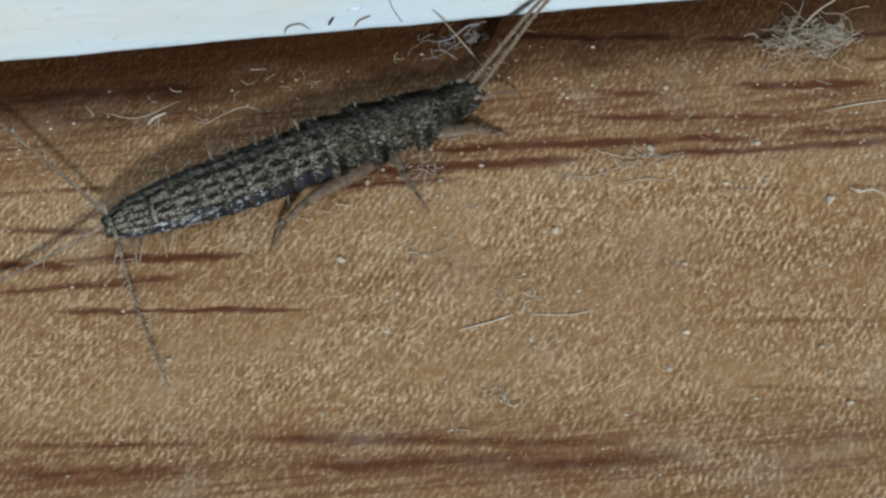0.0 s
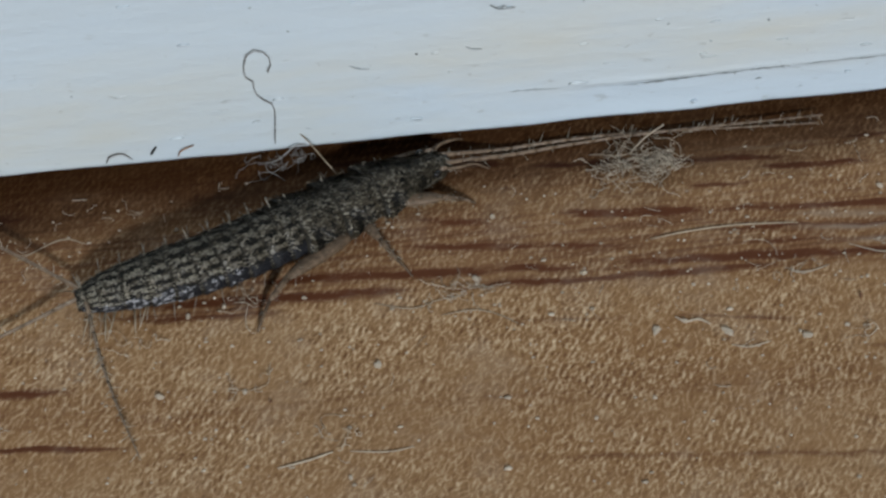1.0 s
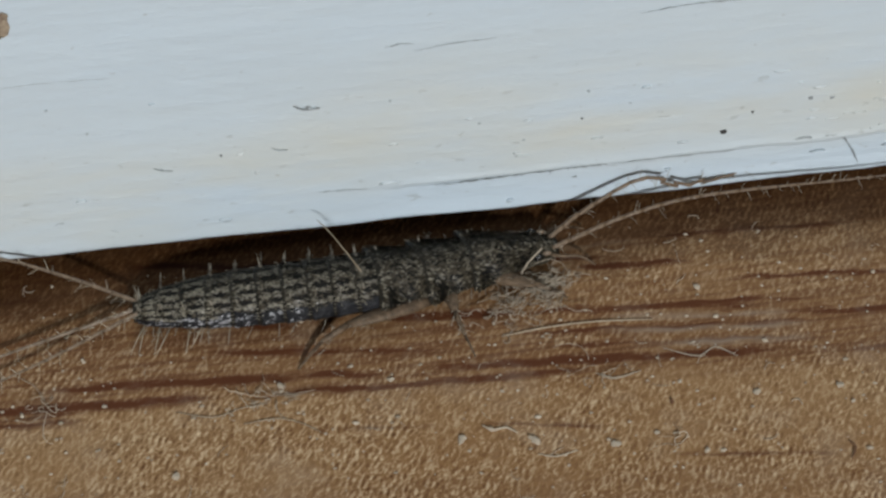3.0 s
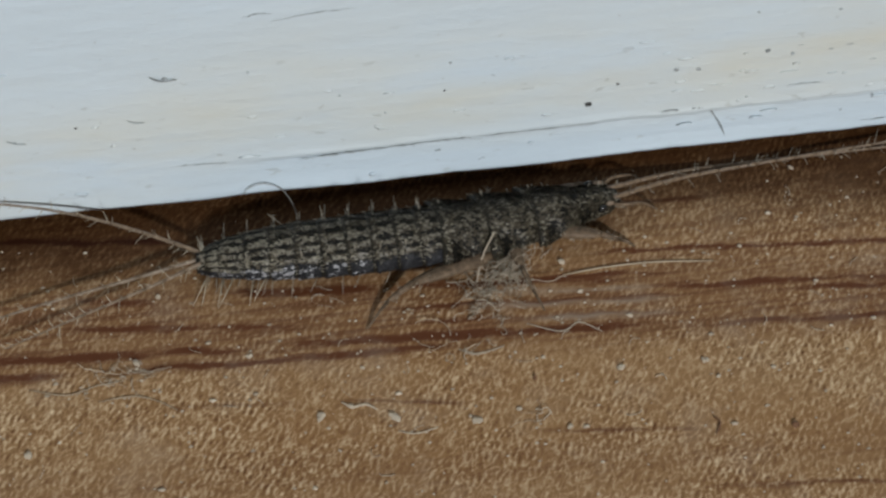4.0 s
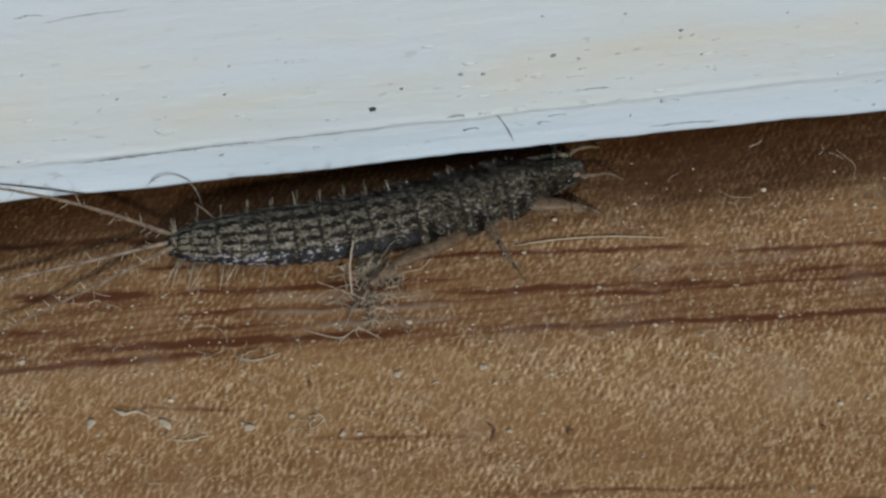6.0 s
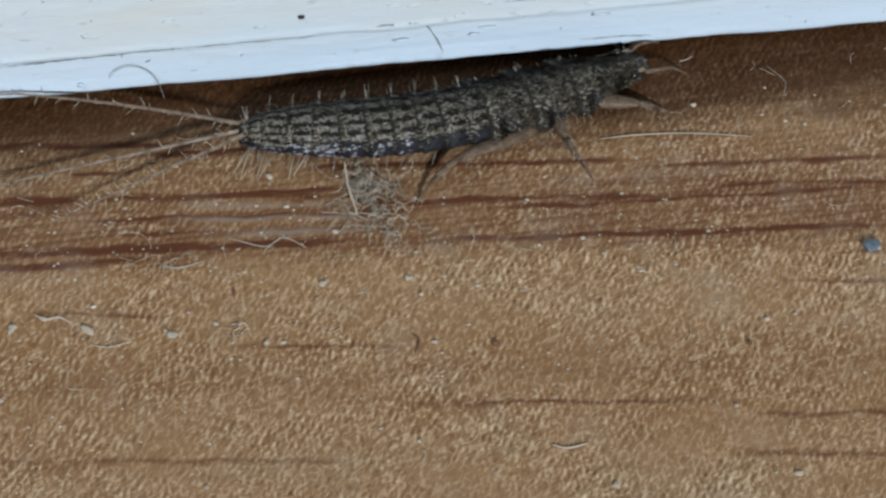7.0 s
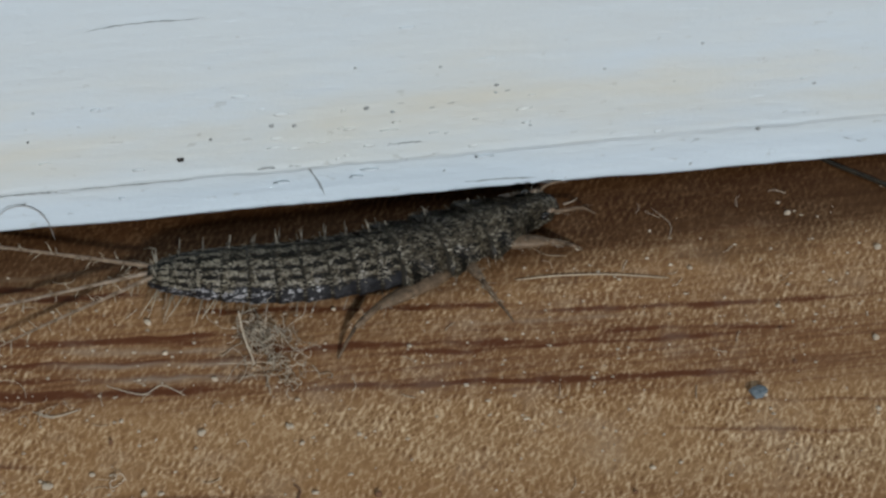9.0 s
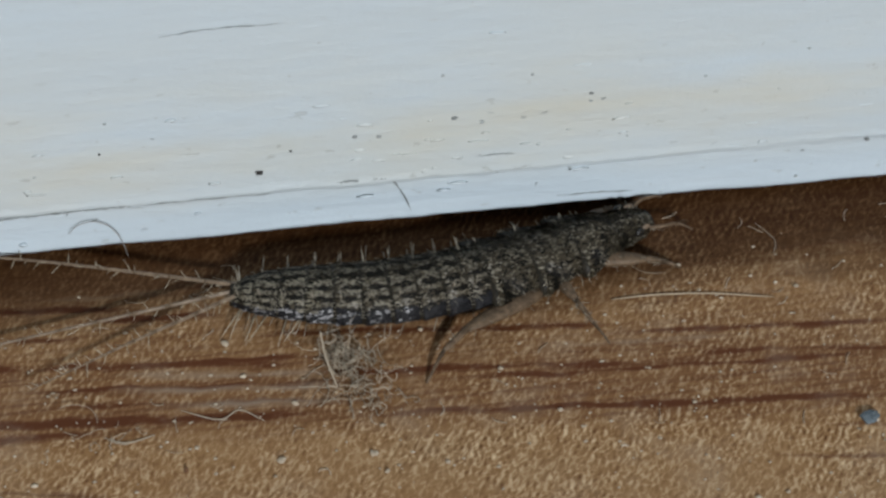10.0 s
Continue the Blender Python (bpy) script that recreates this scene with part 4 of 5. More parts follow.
# the near antenna keeps to the floor while the far one arches over the board
ANT_B = [row for row in ANT_A if row[0] != 0.5 and not 1.9 < row[0] < 3.0] + [(0.5, (6, -2, 3, 0, 0, 0, 0, 0, 0, 0, 0, 0)), (2.0, (12, -2, 4, 2, 0, 1, -1, 0, -2, 0, -2, 0))] + [(t, (2, 2, 4, 1, 0, -2, -3, -3, -3, -2, -4, 0)) for t in (2.35, 2.7)]
ANT_B.sort(key=lambda row: row[0])
TAIL_ROWS = (
    # far cercus
    [(0, (128, 4, 128, 2, 130, 0, 132, 0)), (0.5, (138, 4, 138, 2, 142, 0, 150, 0)), (1.0, (140, 4, 142, 2, 150, 2, 160, 2)), (1.2, (146, 6, 150, 8, 165, 8, 176, 6)), (1.8, (150, 4, 156, 4, 170, 4, 176, 4)), (2.0, (162, 4, 168, 3, 176, 4, 180, 4)), (2.5, (152, 6, 158, 10, 176, 14, 180, 12)),
     (2.7, (152, 6, 158, 10, 176, 14, 180, 12)), (3.8, (150, 8, 160, 10, 176, 12, 182, 14)), (4.5, (154, 4, 164, 6, 176, 8, 180, 8)), (5.0, (154, 4, 164, 6, 176, 8, 180, 8)), (5.5, (153, 8, 160, 10, 178, 18, 182, 22)), (6.2, (152, 8, 162, 8, 176, 10, 180, 10)), (7.3, (163, 0, 163, 1, 166, 2, 172, 6)), (10, (162, 0, 163, 1, 166, 1, 172, 4))],
    # middle filament
    [(0, (207, -6, 208, 0, 208, 0, 208, 0)), (1.0, (203, -6, 204, 0, 206, 0, 206, 0)), (1.5, (208, -6, 210, 0, 210, 0, 210, 0)), (2.5, (196, -6, 198, -2, 200, 0, 200, 0)), (4.0, (190, -4, 192, 0, 196, 0, 198, 0)), (5.5, (184, -4, 184, -2, 178, 0, 172, 0)), (6.2, (186, -4, 188, -2, 190, 0, 190, 0)), (7.3, (186, -4, 188, -2, 190, 0, 192, 0)), (10, (186, -4, 188, -2, 190, 0, 192, 0))],
    # near cercus
    [(0, (281, -6, 281, -2, 284, 0, 286, 0)), (0.5, (276, -6, 279, -2, 284, 0, 286, 0)), (1.0, (278, -6, 280, -2, 284, 0, 286, 0)), (1.3, (262, -6, 258, -2, 250, 0, 246, 0)), (1.8, (246, -6, 242, -2, 236, 0, 232, 0)), (2.1, (222, -6, 218, -2, 214, 0, 212, 0)), (2.5, (208, -6, 208, -2, 206, 0, 205, 0)), (4.0, (200, -6, 200, -2, 202, 0, 203, 0)),
     (5.5, (204, -6, 206, -2, 206, 0, 206, 0)), (7.3, (200, -6, 202, -2, 206, 0, 206, 0)), (10, (200, -6, 202, -2, 206, 0, 206, 0))],
)


def chain_poses(root, inverse, angles, link):
    """Poses of a row of links, in the insect's space, from yaw and pitch of each in the room."""
    out, at = [], Vector(root)
    for k in range(len(angles) // 2):
        yaw, pitch = radians(angles[2 * k]), radians(angles[2 * k + 1])
        way = Vector((math.cos(yaw) * math.cos(pitch), math.sin(yaw) * math.cos(pitch), math.sin(pitch)))
        end = at + way * link
        end.z = max(end.z, 0.09)
        if end.z > board_edge(end.x) - 0.05:
            end.y = min(end.y, -0.16)
        way = (end - at).normalized()
        out.append(inverse @ mm(at.x, at.y, at.z, 0, -math.degrees(math.asin(max(-1, min(1, way.z)))), math.degrees(math.atan2(way.y, way.x))))
        at = at + way * link
    return out


def chain_rows(links, table, root_of, link, shift=0.0, times=()):
    spread = (np.arange(len(links)) + 0.5) / len(links)
    cols = []
    for t, a in table:
        given = (np.arange(len(a) // 2) + 0.5) / (len(a) // 2)
        cols.append([t] + [v for pair in zip(np.interp(spread, given, a[0::2]), np.interp(spread, given, a[1::2])) for v in pair])
    cols = np.array(cols)
    rows = [[] for _ in links]
    for t in sorted(set([float(a) for a in cols[:, 0]]) | set(times)):
        row = body_row(t)
        angles = [float(np.interp(t, cols[:, 0], cols[:, 1 + k])) + (shift if k % 2 == 0 else shift * 0.6) for k in range(cols.shape[1] - 1)]
        for k, m in enumerate(chain_poses(root_of(row), thing_pose(row).inverted(), angles, link)):
            rows[k].append((t, m))
    for ob, r in zip(links, rows):
        walk(ob, r)


def head_root(side):
    def root(row):
        x, y, h = spine_at(row, 12.55)
        c, s = math.cos(radians(h)), math.sin(radians(h))
        return (x - s * 0.22 * side, y + c * 0.22 * side, 0.60)
    return root


def tail_root(side):
    def root(row):
        x, y, h = spine_at(row, 0.12)
        c, s = math.cos(radians(h)), math.sin(radians(h))
        return (x - s * 0.13 * side, y + c * 0.16 * side, 0.62)
    return root


# ---- lint, hairs, crumbs and dust ----
def lint_ball(name, label, size, strands, seed, mat=None, thread=()):
    """A loose tangle of curled fibres: two denser knots and longer strands between; origin on the floor below its middle."""
    g, rnd = Geo(), random.Random(seed)
    for i in range(strands):
        knot = (0, 0, 1, 2)[i % 4]
        (cx, cy), spread = (((0.55, 0.05), 0.26), ((-0.45, -0.15), 0.36), ((0.0, 0.0), 0.55))[knot]
        p = Vector(((cx + rnd.gauss(0, spread)) * size[0], (cy + rnd.gauss(0, spread)) * size[1], abs(rnd.gauss(0, size[2])) * 0.6 + 0.05))
        pts, yaw, pit, turn = [p], rnd.uniform(0, 6.28), rnd.uniform(-0.5, 0.6), rnd.uniform(-0.4, 0.4)
        wild, step = ((0.75, 0.07), (0.6, 0.08), (0.25, 0.14))[knot]
        for k in range(rnd.randint(5, 14)):
            turn = turn * 0.75 + rnd.uniform(-wild, wild)
            yaw += turn
            pit = pit * 0.7 + rnd.uniform(-0.5, 0.5)
            p = p + Vector((math.cos(yaw) * math.cos(pit), math.sin(yaw) * math.cos(pit), math.sin(pit))) * step * rnd.uniform(0.7, 1.3)
            p.z = min(max(p.z, 0.03), size[2] * 2)
            pts.append(p.copy())
        g.tube(pts, rnd.uniform(0.007, 0.015), 4)
    if thread:
        g.tube(curve(thread, 8), 0.024, 5)
    ob = g.object(name, mat or M_LINT)
    return tagged(ob, label, "lint")


def strand(name, points, r, mat, label, category="fibre", sides=5):
    g = Geo()
    pts = curve(points, 7)
    n = len(pts)
    g.tube(pts, [r * (0.55 + 0.45 * min(1.0, 5 * min(i, n - 1 - i) / n)) for i in range(n)], sides)
    return tagged(g.object(name, mat), label, category)


def build_small_things():
    made = {}
    made["lint"] = lint_ball("lint_ball", "loose tangle of pale grey lint on the floor", (1.25, 1.10, 0.40), 170, 11, thread=[(-0.2, 0.62, 0.05), (0.35, 0.68, 0.7), (0.9, 0.58, 1.25)])
    made["curl"] = strand("hair", [(-0.62, -0.10, 0.02), (-0.35, -0.12, 0.36), (0.1, -0.13, 0.46), (0.55, -0.14, 0.22), (0.85, -0.5, 0.02), (1.0, -0.9, -0.3)],
                          0.015, M_HAIR, "thin grey hair bent over the skirting board's lower edge", "hair")
    made["hair_2"] = strand("hair", [(0.0, -0.05, 1.95), (0.35, -0.6, 2.0), (0.8, -1.3, 1.9), (1.5, -2.1, 1.3), (2.0, -2.5, 0.7)], 0.020, M_PALE, "pale thin hair lying over the insect's back", "hair")
    strand("hair", [(-25.95, -0.1, 0.95), (-25.8, -0.1, 1.22), (-25.4, -0.1, 1.27), (-25.1, -0.1, 0.98)], 0.024, M_HAIR, "short curled grey hair on the skirting board", "hair")
    strand("hair", [(-24.5, -0.06, 1.08), (-24.42, -0.06, 1.22), (-24.3, -0.06, 1.40)], 0.04, M_DOT, "short black hair on the skirting board", "hair")
    strand("fibre", [(-23.65, -0.08, 0.90), (-23.5, -0.08, 1.15), (-23.1, -0.08, 1.32)], 0.03, M_RED, "short red-brown fibre on the skirting board")
    strand("fibre", [(-14.2, -0.06, 4.3), (-14.0, -0.07, 4.18), (-13.7, -0.06, 4.15)], 0.020, M_MARK, "short grey fibre on the skirting board")
    strand("fibre", [(-17.9, -0.06, 4.0), (-17.6, -0.07, 3.85), (-17.3, -0.06, 3.8)], 0.022, M_MARK, "short grey fibre on the skirting board")
    strand("fibre", [(-13.4, -0.06, 5.95), (-13.1, -0.08, 5.78), (-12.6, -0.06, 5.75)], 0.028, M_CRACK, "short grey fibre on the skirting board")
    # fibres on the floor: x, y points and height
    floor_fibres = [([(-16.0, -7.4), (-15.0, -7.35), (-14.3, -7.6), (-13.7, -8.1)], 0.02, M_PALE), ([(-8.9, -8.55), (-8.6, -8.8), (-8.2, -8.75), (-7.9, -9.0)], 0.035, M_DUST),
                    ([(-21.5, -12.75), (-20.6, -12.6), (-19.8, -12.35)], 0.03, M_DUST), ([(1.8, -10.8), (1.95, -11.1), (1.75, -11.5)], 0.035, M_BROWN),
                    ([(-18.0, -6.6), (-16.9, -7.0), (-16.0, -6.75), (-15.2, -6.7)], 0.02, M_PALE), ([(-30.6, -2.75), (-30.4, -2.5), (-30.0, -2.3)], 0.045, M_DUST), ([(-32.0, -2.0), (-30.9, -2.4), (-29.6, -1.8)], 0.02, M_PALE), ([(-7.4, -9.9), (-6.9, -10.1), (-6.2, -9.95)], 0.02, M_DUST),
                    ([(-19.3, -12.4), (-18.2, -12.6), (-17.4, -12.5)], 0.02, M_DUST), ([(-29.0, -3.1), (-27.6, -2.4), (-26.8, -2.7)], 0.02, M_PALE),
                    ([(-3.0, -6.3), (-2.0, -6.8), (-1.4, -6.5), (-0.8, -7.0)], 0.02, M_LINT), ([(-5.2, -7.0), (-4.6, -7.3), (-3.8, -7.1)], 0.022, M_LINT), ([(10.5, -2.4), (10.9, -2.8), (11.5, -2.9)], 0.012, M_PALE), ([(14.6, -1.2), (15.0, -2.0), (14.8, -2.6)], 0.011, M_LINT), ([(5.0, -15.4), (5.4, -15.6), (6.0, -15.5)], 0.03, M_DUST)]
    for pts, r, mat in floor_fibres:
        strand("fibre", [(x, y, r * 0.9 + 0.02 * (k % 2)) for k, (x, y) in enumerate(pts)], r, mat, "thin pale fibre lying on the laminate floor")
    # added dark strand: stands in for the antenna's dark line and shadow
    strand("fibre", [(20.2, 0.5, 0.09), (21.1, -0.3, 0.09), (22.2, -1.2, 0.08), (23.6, -2.5, 0.07)], 0.075, M_BODY, "dark brown strand added in place of the antenna and its shadow")
    made["fibre"] = strand("fibre", [(-2.3, -0.2, 0.04), (-1.0, 0.05, 0.05), (0.6, 0.2, 0.04), (2.4, 0.15, 0.04)], 0.030, M_PALE, "long pale straight fibre lying on the laminate floor")
    # crumbs: x, y, size
    for i, (x, y, r, mat) in enumerate([(15.86, -9.3, 0.26, M_BLUE), (-3.10, -8.5, 0.13, M_BROWN), (4.10, -11.52, 0.14, M_BROWN), (11.36, -12.49, 0.10, M_BROWN), (-14.75, -6.07, 0.18, M_DUST), (-11.4, -6.31, 0.13, M_DUST), (-18.15, -9.15, 0.17, M_DUST), (-24.8, -9.47, 0.20, M_DUST),
                                        (-9.6, -9.1, 0.16, M_DUST), (-7.39, -9.43, 0.20, M_DUST), (-4.99, -9.91, 0.16, M_DUST), (-13.9, -3.45, 0.13, M_DUST), (-10.04, -11.67, 0.11, M_DUST), (-22.24, -9.64, 0.12, M_DUST), (-8.63, -8.77, 0.16, M_DUST), (-9.55, -8.98, 0.16, M_DUST), (-19.38, -13.42, 0.12, M_DUST), (-10.43, -17.07, 0.13, M_DUST), (-23.77, -6.3, 0.14, M_DUST), (-20.13, -6.05, 0.10, M_DUST), (21.18, -3.87, 0.16, M_DUST), (6.39, -1.06, 0.12, M_DUST), (17.26, -6.84, 0.09, M_BROWN), (19.6, -11.45, 0.14, M_DUST), (19.24, -10.38, 0.11, M_DUST), (-25.79, -15.46, 0.10, M_DUST), (-15.45, -15.1, 0.12, M_DUST),
                                        (-0.5, -8.52, 0.16, M_DUST), (1.98, -8.63, 0.15, M_DUST), (-3.75, -9.64, 0.12, M_DUST), (-5.11, -9.89, 0.15, M_DUST), (-7.45, -9.31, 0.18, M_DUST), (-2.4, -10.54, 0.15, M_DUST), (-21.5, -10.12, 0.09, M_BROWN), (7.4, -7.75, 0.10, M_DUST),
                                        (2.08, -8.62, 0.11, M_DUST), (0.15, -6.48, 0.12, M_DUST), (20.0, -7.6, 0.16, M_DUST), (-1.5, -3.96, 0.16, M_DUST), (18.8, -2.0, 0.15, M_DUST), (6.5, -17.1, 0.16, M_DUST), (11.6, -17.4, 0.15, M_DUST), (17.3, -8.2, 0.10, M_BROWN), (-8.1, -7.3, 0.10, M_DUST), (-11.9, -12.2, 0.10, M_DUST)]):
        g = Geo()
        flat = 0.45 if mat is not M_BROWN else 0.6
        r *= 0.78 if mat is not M_BLUE else 1.0
        g.blob((0, 0, r * flat * 0.8), (r, r * random.Random(i).uniform(0.55, 0.95), r * flat), 6, 9, 0.28, i)
        ob = g.object("crumb", mat, smooth=False)
        ob.location, ob.rotation_euler = (x * U, y * U, 0), (0, 0, i * 1.3)
        tagged(ob, {M_BLUE: "blue-grey crumb lying on the laminate floor", M_BROWN: "tiny dark brown crumb on the laminate floor"}.get(mat, "tiny whitish crumb of dust on the laminate floor"), "crumb", "crumbs on the floor")
    # fine dust and short threads
    g, rnd = Geo(), random.Random(77)
    for i in range(1500):
        x, y = rnd.uniform(-42, 30), -abs(rnd.gauss(0, 9)) - rnd.uniform(0.5, 3.5)
        r = rnd.uniform(0.02, 0.05) * (1.6 if rnd.random() < 0.1 else 1)
        g.blob((x, y, r * 0.4), (r * rnd.uniform(0.8, 1.8), r, r * 0.6), 4, 5, 0.3, i)
    for i in range(150):
        x, y = rnd.uniform(-42, 30), -abs(rnd.gauss(0, 7)) - 0.4
        yaw, bend = rnd.uniform(0, 6.28), rnd.uniform(-1.2, 1.2)
        pts, p = [], Vector((x, y, 0.03))
        for k in range(6):
            pts.append(p.copy())
            p += Vector((math.cos(yaw), math.sin(yaw), rnd.uniform(-0.03, 0.05))) * rnd.uniform(0.06, 0.14)
            p.z = max(p.z, 0.015)
            yaw += bend * 0.4 + rnd.uniform(-0.3, 0.3)
        g.tube(pts, rnd.uniform(0.007, 0.013), 4)
    tagged(g.object("floor_dust", M_DUST), "fine pale dust and short threads scattered on the floor", "dust", kind="stuff")
    for x, y, n, seed in ((-25.5, -7.2, 16, 21), (-22.0, -9.2, 14, 22), (-15.4, -6.5, 44, 23), (-5.3, -7.0, 16, 24), (-3.6, -9.9, 10, 26), (-20.8, -15.6, 26, 27), (-22.3, -5.9, 22, 28), (-19.5, -11.9, 16, 29)):
        ob = lint_ball("lint_wisp", "thin wisp of pale lint on the laminate floor", (0.8, 0.5, 0.06), n // 2, seed, M_DUST)
        ob.location = (x * U, y * U, 0)
    # hairs and lint caught under the board's edge
    made["tangle"] = lint_ball("lint_wisp", "thin tangle of grey-brown hairs caught at the skirting board's edge", (0.75, 0.45, 0.42), 26, 41, M_HAIR, thread=[(-0.9, 0.1, 0.1), (-0.3, -0.35, 0.6), (0.3, -0.15, 0.9), (0.7, 0.05, 0.75)])
    return made


# ---- the curled hair that the insect pushes along the board: straight links that turn against each other ----
HAIR_LINKS, HAIR_LINK = 30, 0.31
# seconds, then x and z on the board's face along the hair
HAIR_SHAPES = [
    (0.0, ((-22.9, 4.9), (-23.3, 4.2), (-23.1, 3.3), (-22.6, 2.9), (-22.4, 1.7), (-22.1, 0.95))),
    (0.4, ((-21.9, 4.9), (-22.4, 4.2), (-22.2, 3.25), (-21.6, 2.95), (-21.4, 1.6), (-21.1, 0.9))),
    (0.6, ((-21.2, 5.0), (-21.6, 4.6), (-22.0, 4.1), (-22.0, 3.4), (-21.4, 2.95), (-21.1, 2.6), (-21.0, 1.6), (-20.9, 0.9))),
    (1.0, ((-20.5, 4.2), (-20.35, 4.66), (-20.68, 5.15), (-21.05, 5.05), (-21.22, 4.55), (-21.2, 4.06), (-20.9, 3.75), (-21.0, 3.4), (-20.68, 2.98), (-20.4, 2.6), (-20.5, 1.04))),
    (1.1, ((-19.4, 2.6), (-19.3, 3.4), (-19.7, 4.3), (-20.3, 4.6), (-20.8, 4.3), (-20.6, 3.6), (-20.0, 3.0), (-19.4, 2.0), (-19.0, 1.0))),
    (1.25, ((-17.5, 0.9), (-16.9, 2.1), (-17.3, 2.8), (-17.8, 3.5), (-17.7, 4.1), (-16.8, 4.4), (-15.9, 4.1), (-15.3, 3.1), (-15.2, 2.0), (-14.6, 1.1), (-14.5, 0.7))),
    (1.5, ((-17.5, 0.9), (-17.4, 1.3), (-16.9, 2.2), (-17.3, 2.8), (-17.8, 3.5), (-17.8, 4.0), (-16.8, 4.4), (-15.9, 4.1), (-15.2, 3.1), (-15.2, 1.9), (-14.6, 1.1), (-14.5, 0.7))),
    (1.8, ((-17.0, 0.9), (-16.9, 1.3), (-16.8, 1.9), (-17.5, 2.7), (-17.8, 3.2), (-17.5, 3.5), (-16.6, 3.6), (-15.6, 3.2), (-15.0, 2.5), (-14.7, 1.7), (-14.3, 0.8))),
    (2.0, ((-16.5, 0.9), (-16.5, 1.3), (-16.7, 1.6), (-17.7, 2.25), (-17.4, 2.5), (-16.5, 2.5), (-15.1, 2.05), (-14.3, 1.4), (-13.9, 0.9))),
    (2.5, ((-16.3, 1.2), (-16.2, 1.6), (-16.3, 1.85), (-16.6, 2.2), (-17.5, 2.46), (-17.2, 2.66), (-16.1, 2.74), (-14.9, 2.63), (-13.85, 2.2), (-13.4, 1.6), (-12.9, 0.63))),
    (2.7, ((-16.2, 1.2), (-16.1, 1.6), (-16.2, 1.85), (-16.5, 2.2), (-17.4, 2.46), (-17.1, 2.66), (-16.0, 2.74), (-14.8, 2.63), (-13.75, 2.2), (-13.3, 1.6), (-12.8, 0.63))),
]


def build_hair():
    thing = tagged(new("hair"), "thin grey hair curled up against the skirting board", "hair")
    links = []
    for k in range(HAIR_LINKS):
        g = Geo()
        g.tube([(-0.01, 0, 0), (HAIR_LINK / 2, 0, 0), (HAIR_LINK + 0.01, 0, 0)], 0.019, 5)
        links.append(g.object("hair_strand", M_HAIR, thing))
    return links


def hair_line(points):
    """Joints of the hair, all links of one length, along the points; what is left over slips under the board."""
    path = curve([(x, -0.14, z) for x, z in points], 6)
    end = path[-1]
    path += [Vector((end.x + 0.05, 0.5, max(0.16, end.z - 0.45))), Vector((end.x + 0.5, 2.0, 0.16)), Vector((end.x + 1.0, 7.0, 0.16))]
    out, i = [path[0]], 1
    while len(out) <= HAIR_LINKS:
        while i < len(path) - 1 and (path[i] - out[-1]).length < HAIR_LINK:
            i += 1
        a, b = path[i - 1], path[i]
        lo, hi = 0.0, 1.0
        for _ in range(24):
            mid = (lo + hi) / 2
            lo, hi = (mid, hi) if (a.lerp(b, mid) - out[-1]).length < HAIR_LINK else (lo, mid)
        out.append(out[-1] + (a.lerp(b, hi) - out[-1]).normalized() * HAIR_LINK)
    return out


def hair_rows():
    lines = [(t, hair_line(points)) for t, points in HAIR_SHAPES]
    # the insect drags it under the board, where it stays
    for t, dx in ((3.2, 1.5), (3.8, 3.0), (10.0, 3.0)):
        lines.append((t, [Vector((-16.0 + dx + 0.21 * k, 0.9 + 0.225 * k, 0.13)) for k in range(HAIR_LINKS + 1)]))
    rows = [[] for _ in HAIR]
    for (t0, a), (t1, b) in zip(lines, lines[1:]):
        steps = 5 if 0.9 < t0 < 1.2 or t0 > 2.6 else 2
        for n in range(steps + (t1 == 10.0)):
            u = n / steps
            q = [p.lerp(r, u) for p, r in zip(a, b)]
            at = q[0]
            for k, link in enumerate(rows):
                way = (q[k + 1] - q[k]).normalized()
                side = way.cross(Vector((0.3, 1, 0.2))).normalized()
                turn = Matrix((way, side, way.cross(side))).transposed().to_4x4()
                link.append((t0 + (t1 - t0) * u, Matrix.Translation(at * U) @ turn))
                at = at + way * HAIR_LINK
    for ob, r in zip(HAIR, rows):
        walk(ob, r)


HAIR = build_hair()
build_room()
skirting = build_skirting()
build_board_marks(skirting)
SMALL = build_small_things()


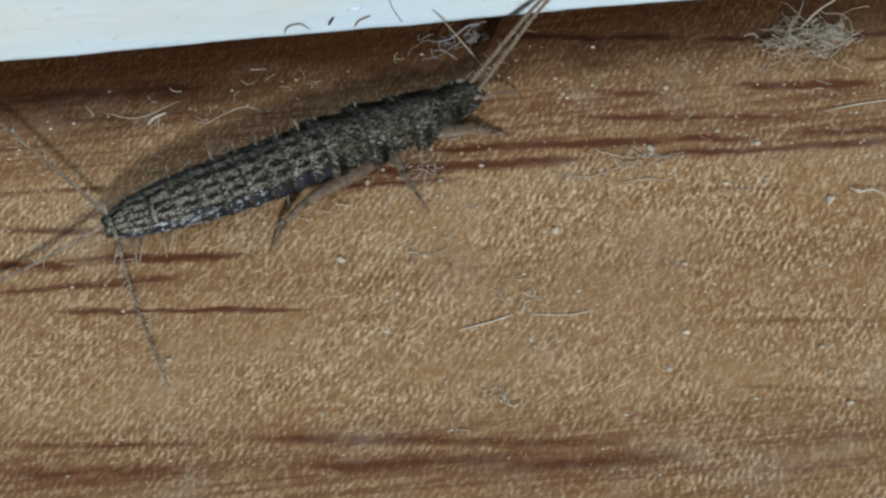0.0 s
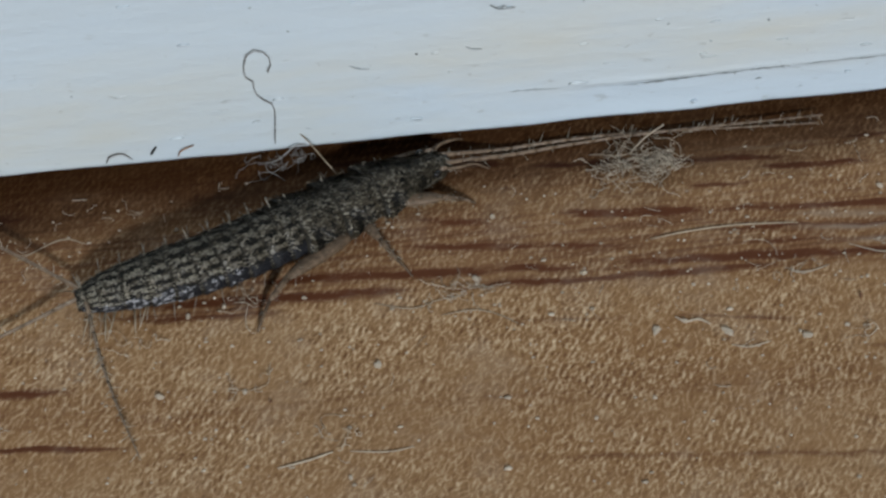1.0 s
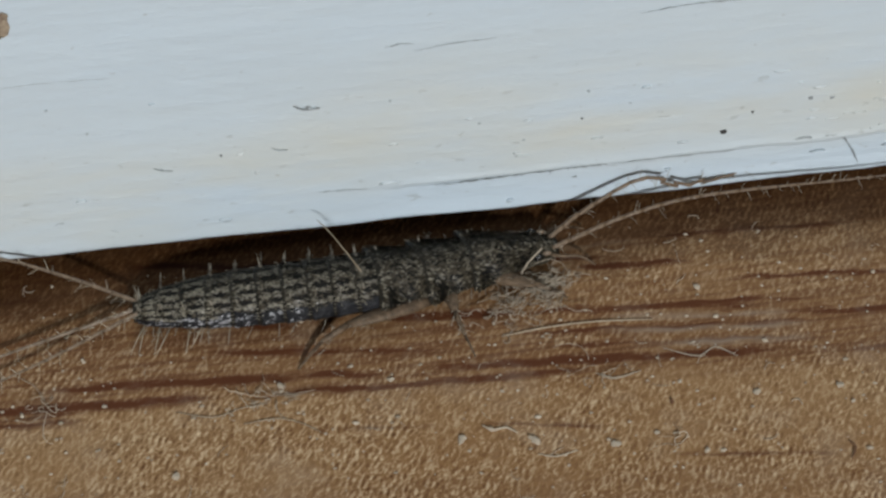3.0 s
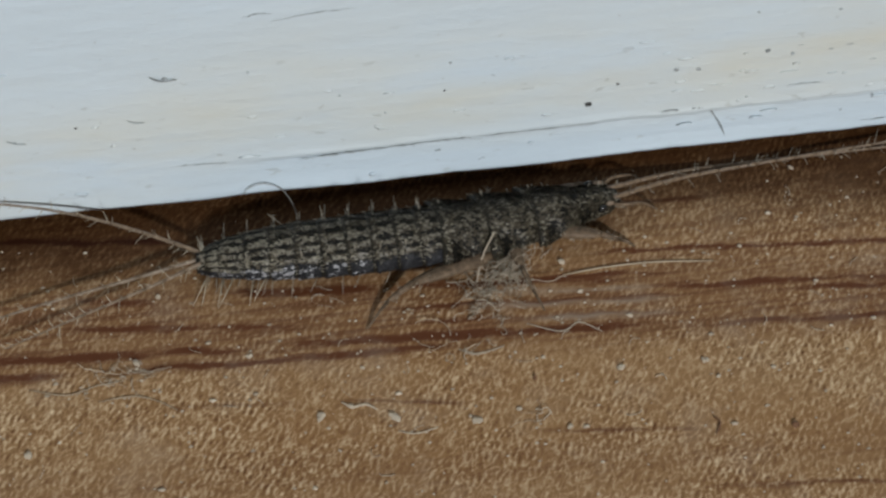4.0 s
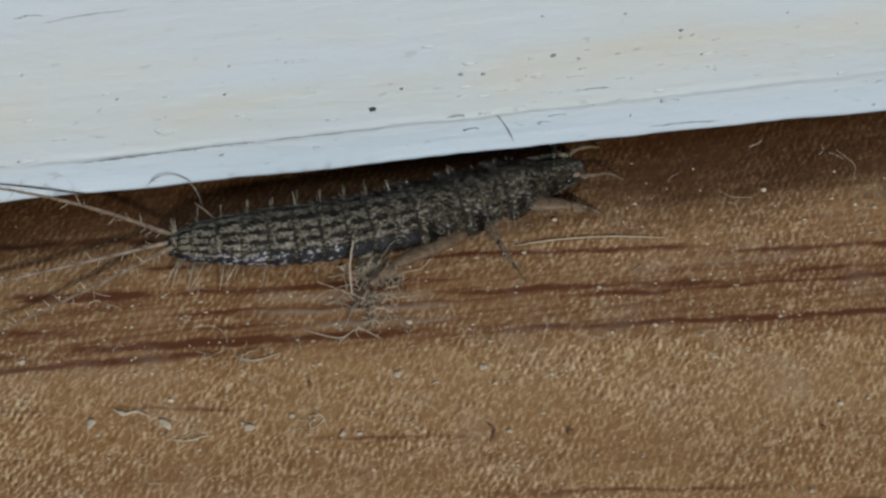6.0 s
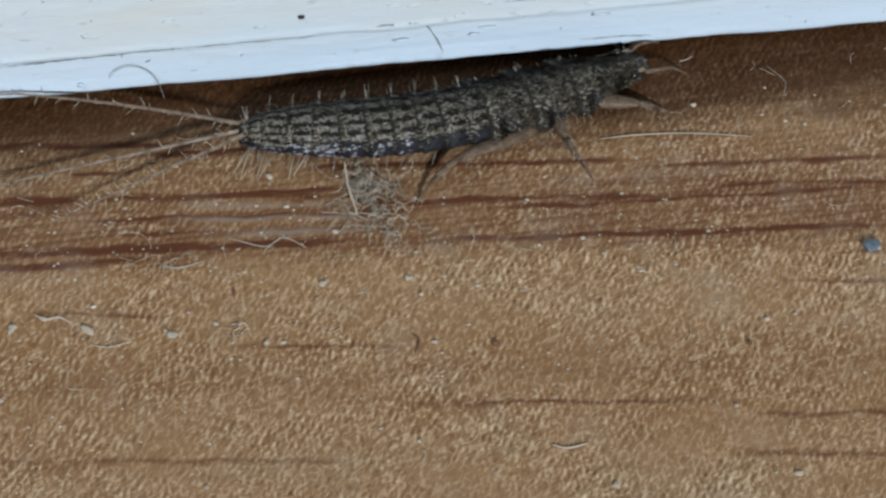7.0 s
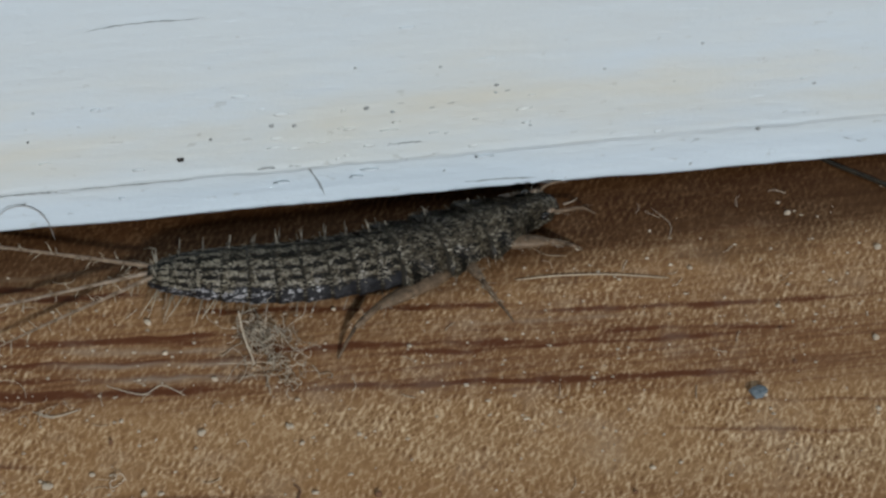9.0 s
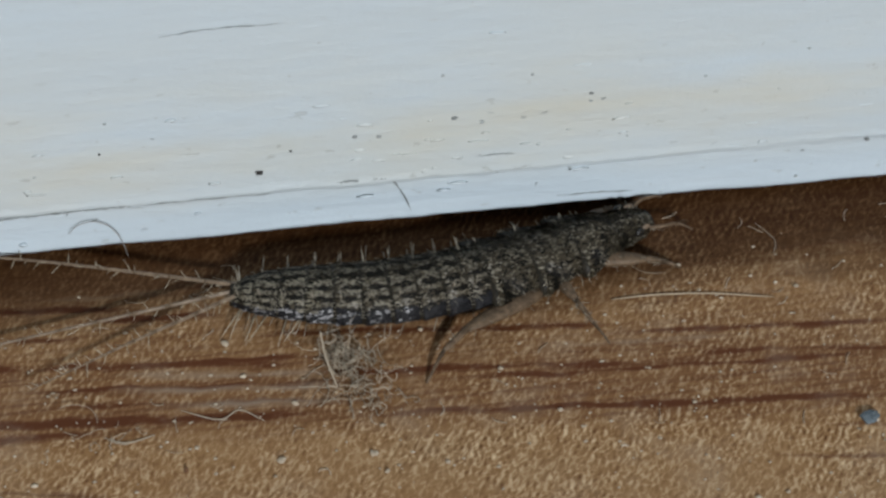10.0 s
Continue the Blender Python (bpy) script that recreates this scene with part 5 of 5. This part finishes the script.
def motions():
    """Everything that moves: the insect with its parts, and the lint and hair that it drags along."""
    walk(silverfish, [(row[0], thing_pose(row)) for row in BODY])
    for i, seg in enumerate(SEGMENTS):
        rows, s = [], (CUTS[i] + CUTS[i + 1]) / 2
        for row in BODY:
            x, y, h = spine_at(row, s)
            rows.append((row[0], thing_pose(row).inverted() @ mm(x, y, 0, 0, 0, h)))
        walk(seg, rows)
    # legs swing while the body travels, and stand still with it
    steps = sorted({row[0] for row in BODY} | {2.8, 2.95, 3.1, 3.25, 3.4, 3.55, 3.7, 6.3, 6.45, 6.6, 6.75, 6.9, 7.05, 7.2})
    for k, (leg, seg_i, hip, side) in enumerate(LEGS):
        rows, s = [], (CUTS[seg_i] + CUTS[seg_i + 1]) / 2
        for n, t in enumerate(steps):
            row = body_row(t)
            x, y, h = spine_at(row, s)
            going = any(a <= t <= b for a, b in ((0.35, 0.45), (1.05, 1.2), (1.95, 2.15), (2.75, 3.75), (5.15, 5.45), (6.25, 7.25)))
            swing = (14.0 if (n + k) % 2 else -14.0) * side if going else 0.0
            rows.append((t, thing_pose(row).inverted() @ mm(x, y, 0, 0, 0, h) @ mm(hip[0], hip[1], hip[2], 0, 0, swing)))
        walk(leg, rows)
    times = [row[0] for row in BODY]
    for n, side in enumerate((1, -1)):
        chain_rows(ANTENNAE[n], (ANT_A, ANT_B)[n], head_root(side), FEELER_LINK, 0.0 if n == 0 else 2.5, times)
    for n, side in enumerate((1, 0, -1)):
        chain_rows(TAILS[n], TAIL_ROWS[n], tail_root(side), TAIL_LINK[n], 0.0, times)
    walk(SMALL["lint"], [(0, mm(-9.0, -2.0, 0)), (1.8, mm(-8.8, -1.95, 0)), (2.0, mm(-8.5, -2.0, 0, 0, 0, 5)), (2.3, mm(-7.9, -2.9, 0, 0, 0, 18)), (2.7, mm(-7.7, -3.4, 0, 0, 0, 22)), (3.8, mm(-3.6, -4.4, 0, 0, 0, 50)), (4.5, mm(-3.6, -4.9, 0, 0, 0, 56)),
                         (5.1, mm(-3.5, -4.9, 0, 0, 0, 58)), (5.5, mm(-0.8, -5.0, 0, 0, 0, 80)), (6.2, mm(-0.7, -5.0, 0, 0, 0, 82)), (7.3, mm(1.9, -5.65, 0, 0, 0, 110)), (10, mm(1.9, -5.65, 0, 0, 0, 110))])
    walk(SMALL["fibre"], [(0, mm(-6.8, -5.15, 0, 0, 0, -4)), (2.7, mm(-6.8, -5.15, 0, 0, 0, -4)), (3.8, mm(0.6, -4.6, 0, 0, 0, -6)), (5.1, mm(1.0, -4.5, 0, 0, 0, -6)), (5.5, mm(6.0, -4.0, 0, 0, 0, -9)), (6.2, mm(6.2, -4.0, 0, 0, 0, -9)), (7.3, mm(12.0, -3.95, 0, 0, 0, -11)), (10, mm(12.0, -4.0, 0, 0, 0, -11))])
    hair_rows()
    walk(SMALL["tangle"], [(0, mm(-20.3, -0.42, 0)), (0.9, mm(-20.3, -0.40, 0)), (1.3, mm(-19.7, 1.7, 0, 0, 0, 20)), (10, mm(-19.7, 1.7, 0, 0, 0, 20))])
    walk(SMALL["curl"], [(0, mm(-12.2, 1.0, 0.25, -60, 0, 0)), (2.7, mm(-12.2, 1.0, 0.25, -60, 0, 0)), (3.8, mm(-10.4, 0.02, 0.58)), (4.5, mm(-10.3, 0.02, 0.58)), (5.0, mm(-10.5, 0.02, 0.70)), (5.5, mm(-6.6, 0.02, 0.6)), (6.2, mm(-6.4, 0.02, 0.6)), (7.3, mm(-5.1, 0.02, 1.12)), (10, mm(-4.9, 0.02, 1.12))])
    walk(SMALL["hair_2"], [(0, mm(-21.6, 0.9, -0.75)), (0.3, mm(-21.5, 0.9, -0.75)), (0.5, mm(-20.4, 0.9, -0.75)), (1.0, mm(-20.2, 0.9, -0.75)), (1.2, mm(-15.6, -0.9, 0, 0, 0, -34)), (1.8, mm(-15.4, -0.8, 0, 0, 0, -30)),
                           (2.0, mm(-15.5, -0.7, -0.1, 0, 0, 8)), (2.2, mm(-14.3, -0.7, 0, 0, 0, 0)), (2.7, mm(-13.8, -0.7, 0, 0, 0, -6)), (3.8, mm(-10.4, -1.1, -1.2)), (5.0, mm(-10.0, -1.1, -1.2)), (5.5, mm(-5.8, -1.1, -1.2)),
                           (6.2, mm(-5.7, -1.1, -1.2)), (7.3, mm(-5.4, -3.0, -1.86, 27, 0, 0)), (10, mm(-5.4, -3.0, -1.86, 27, 0, 0))])


motions()
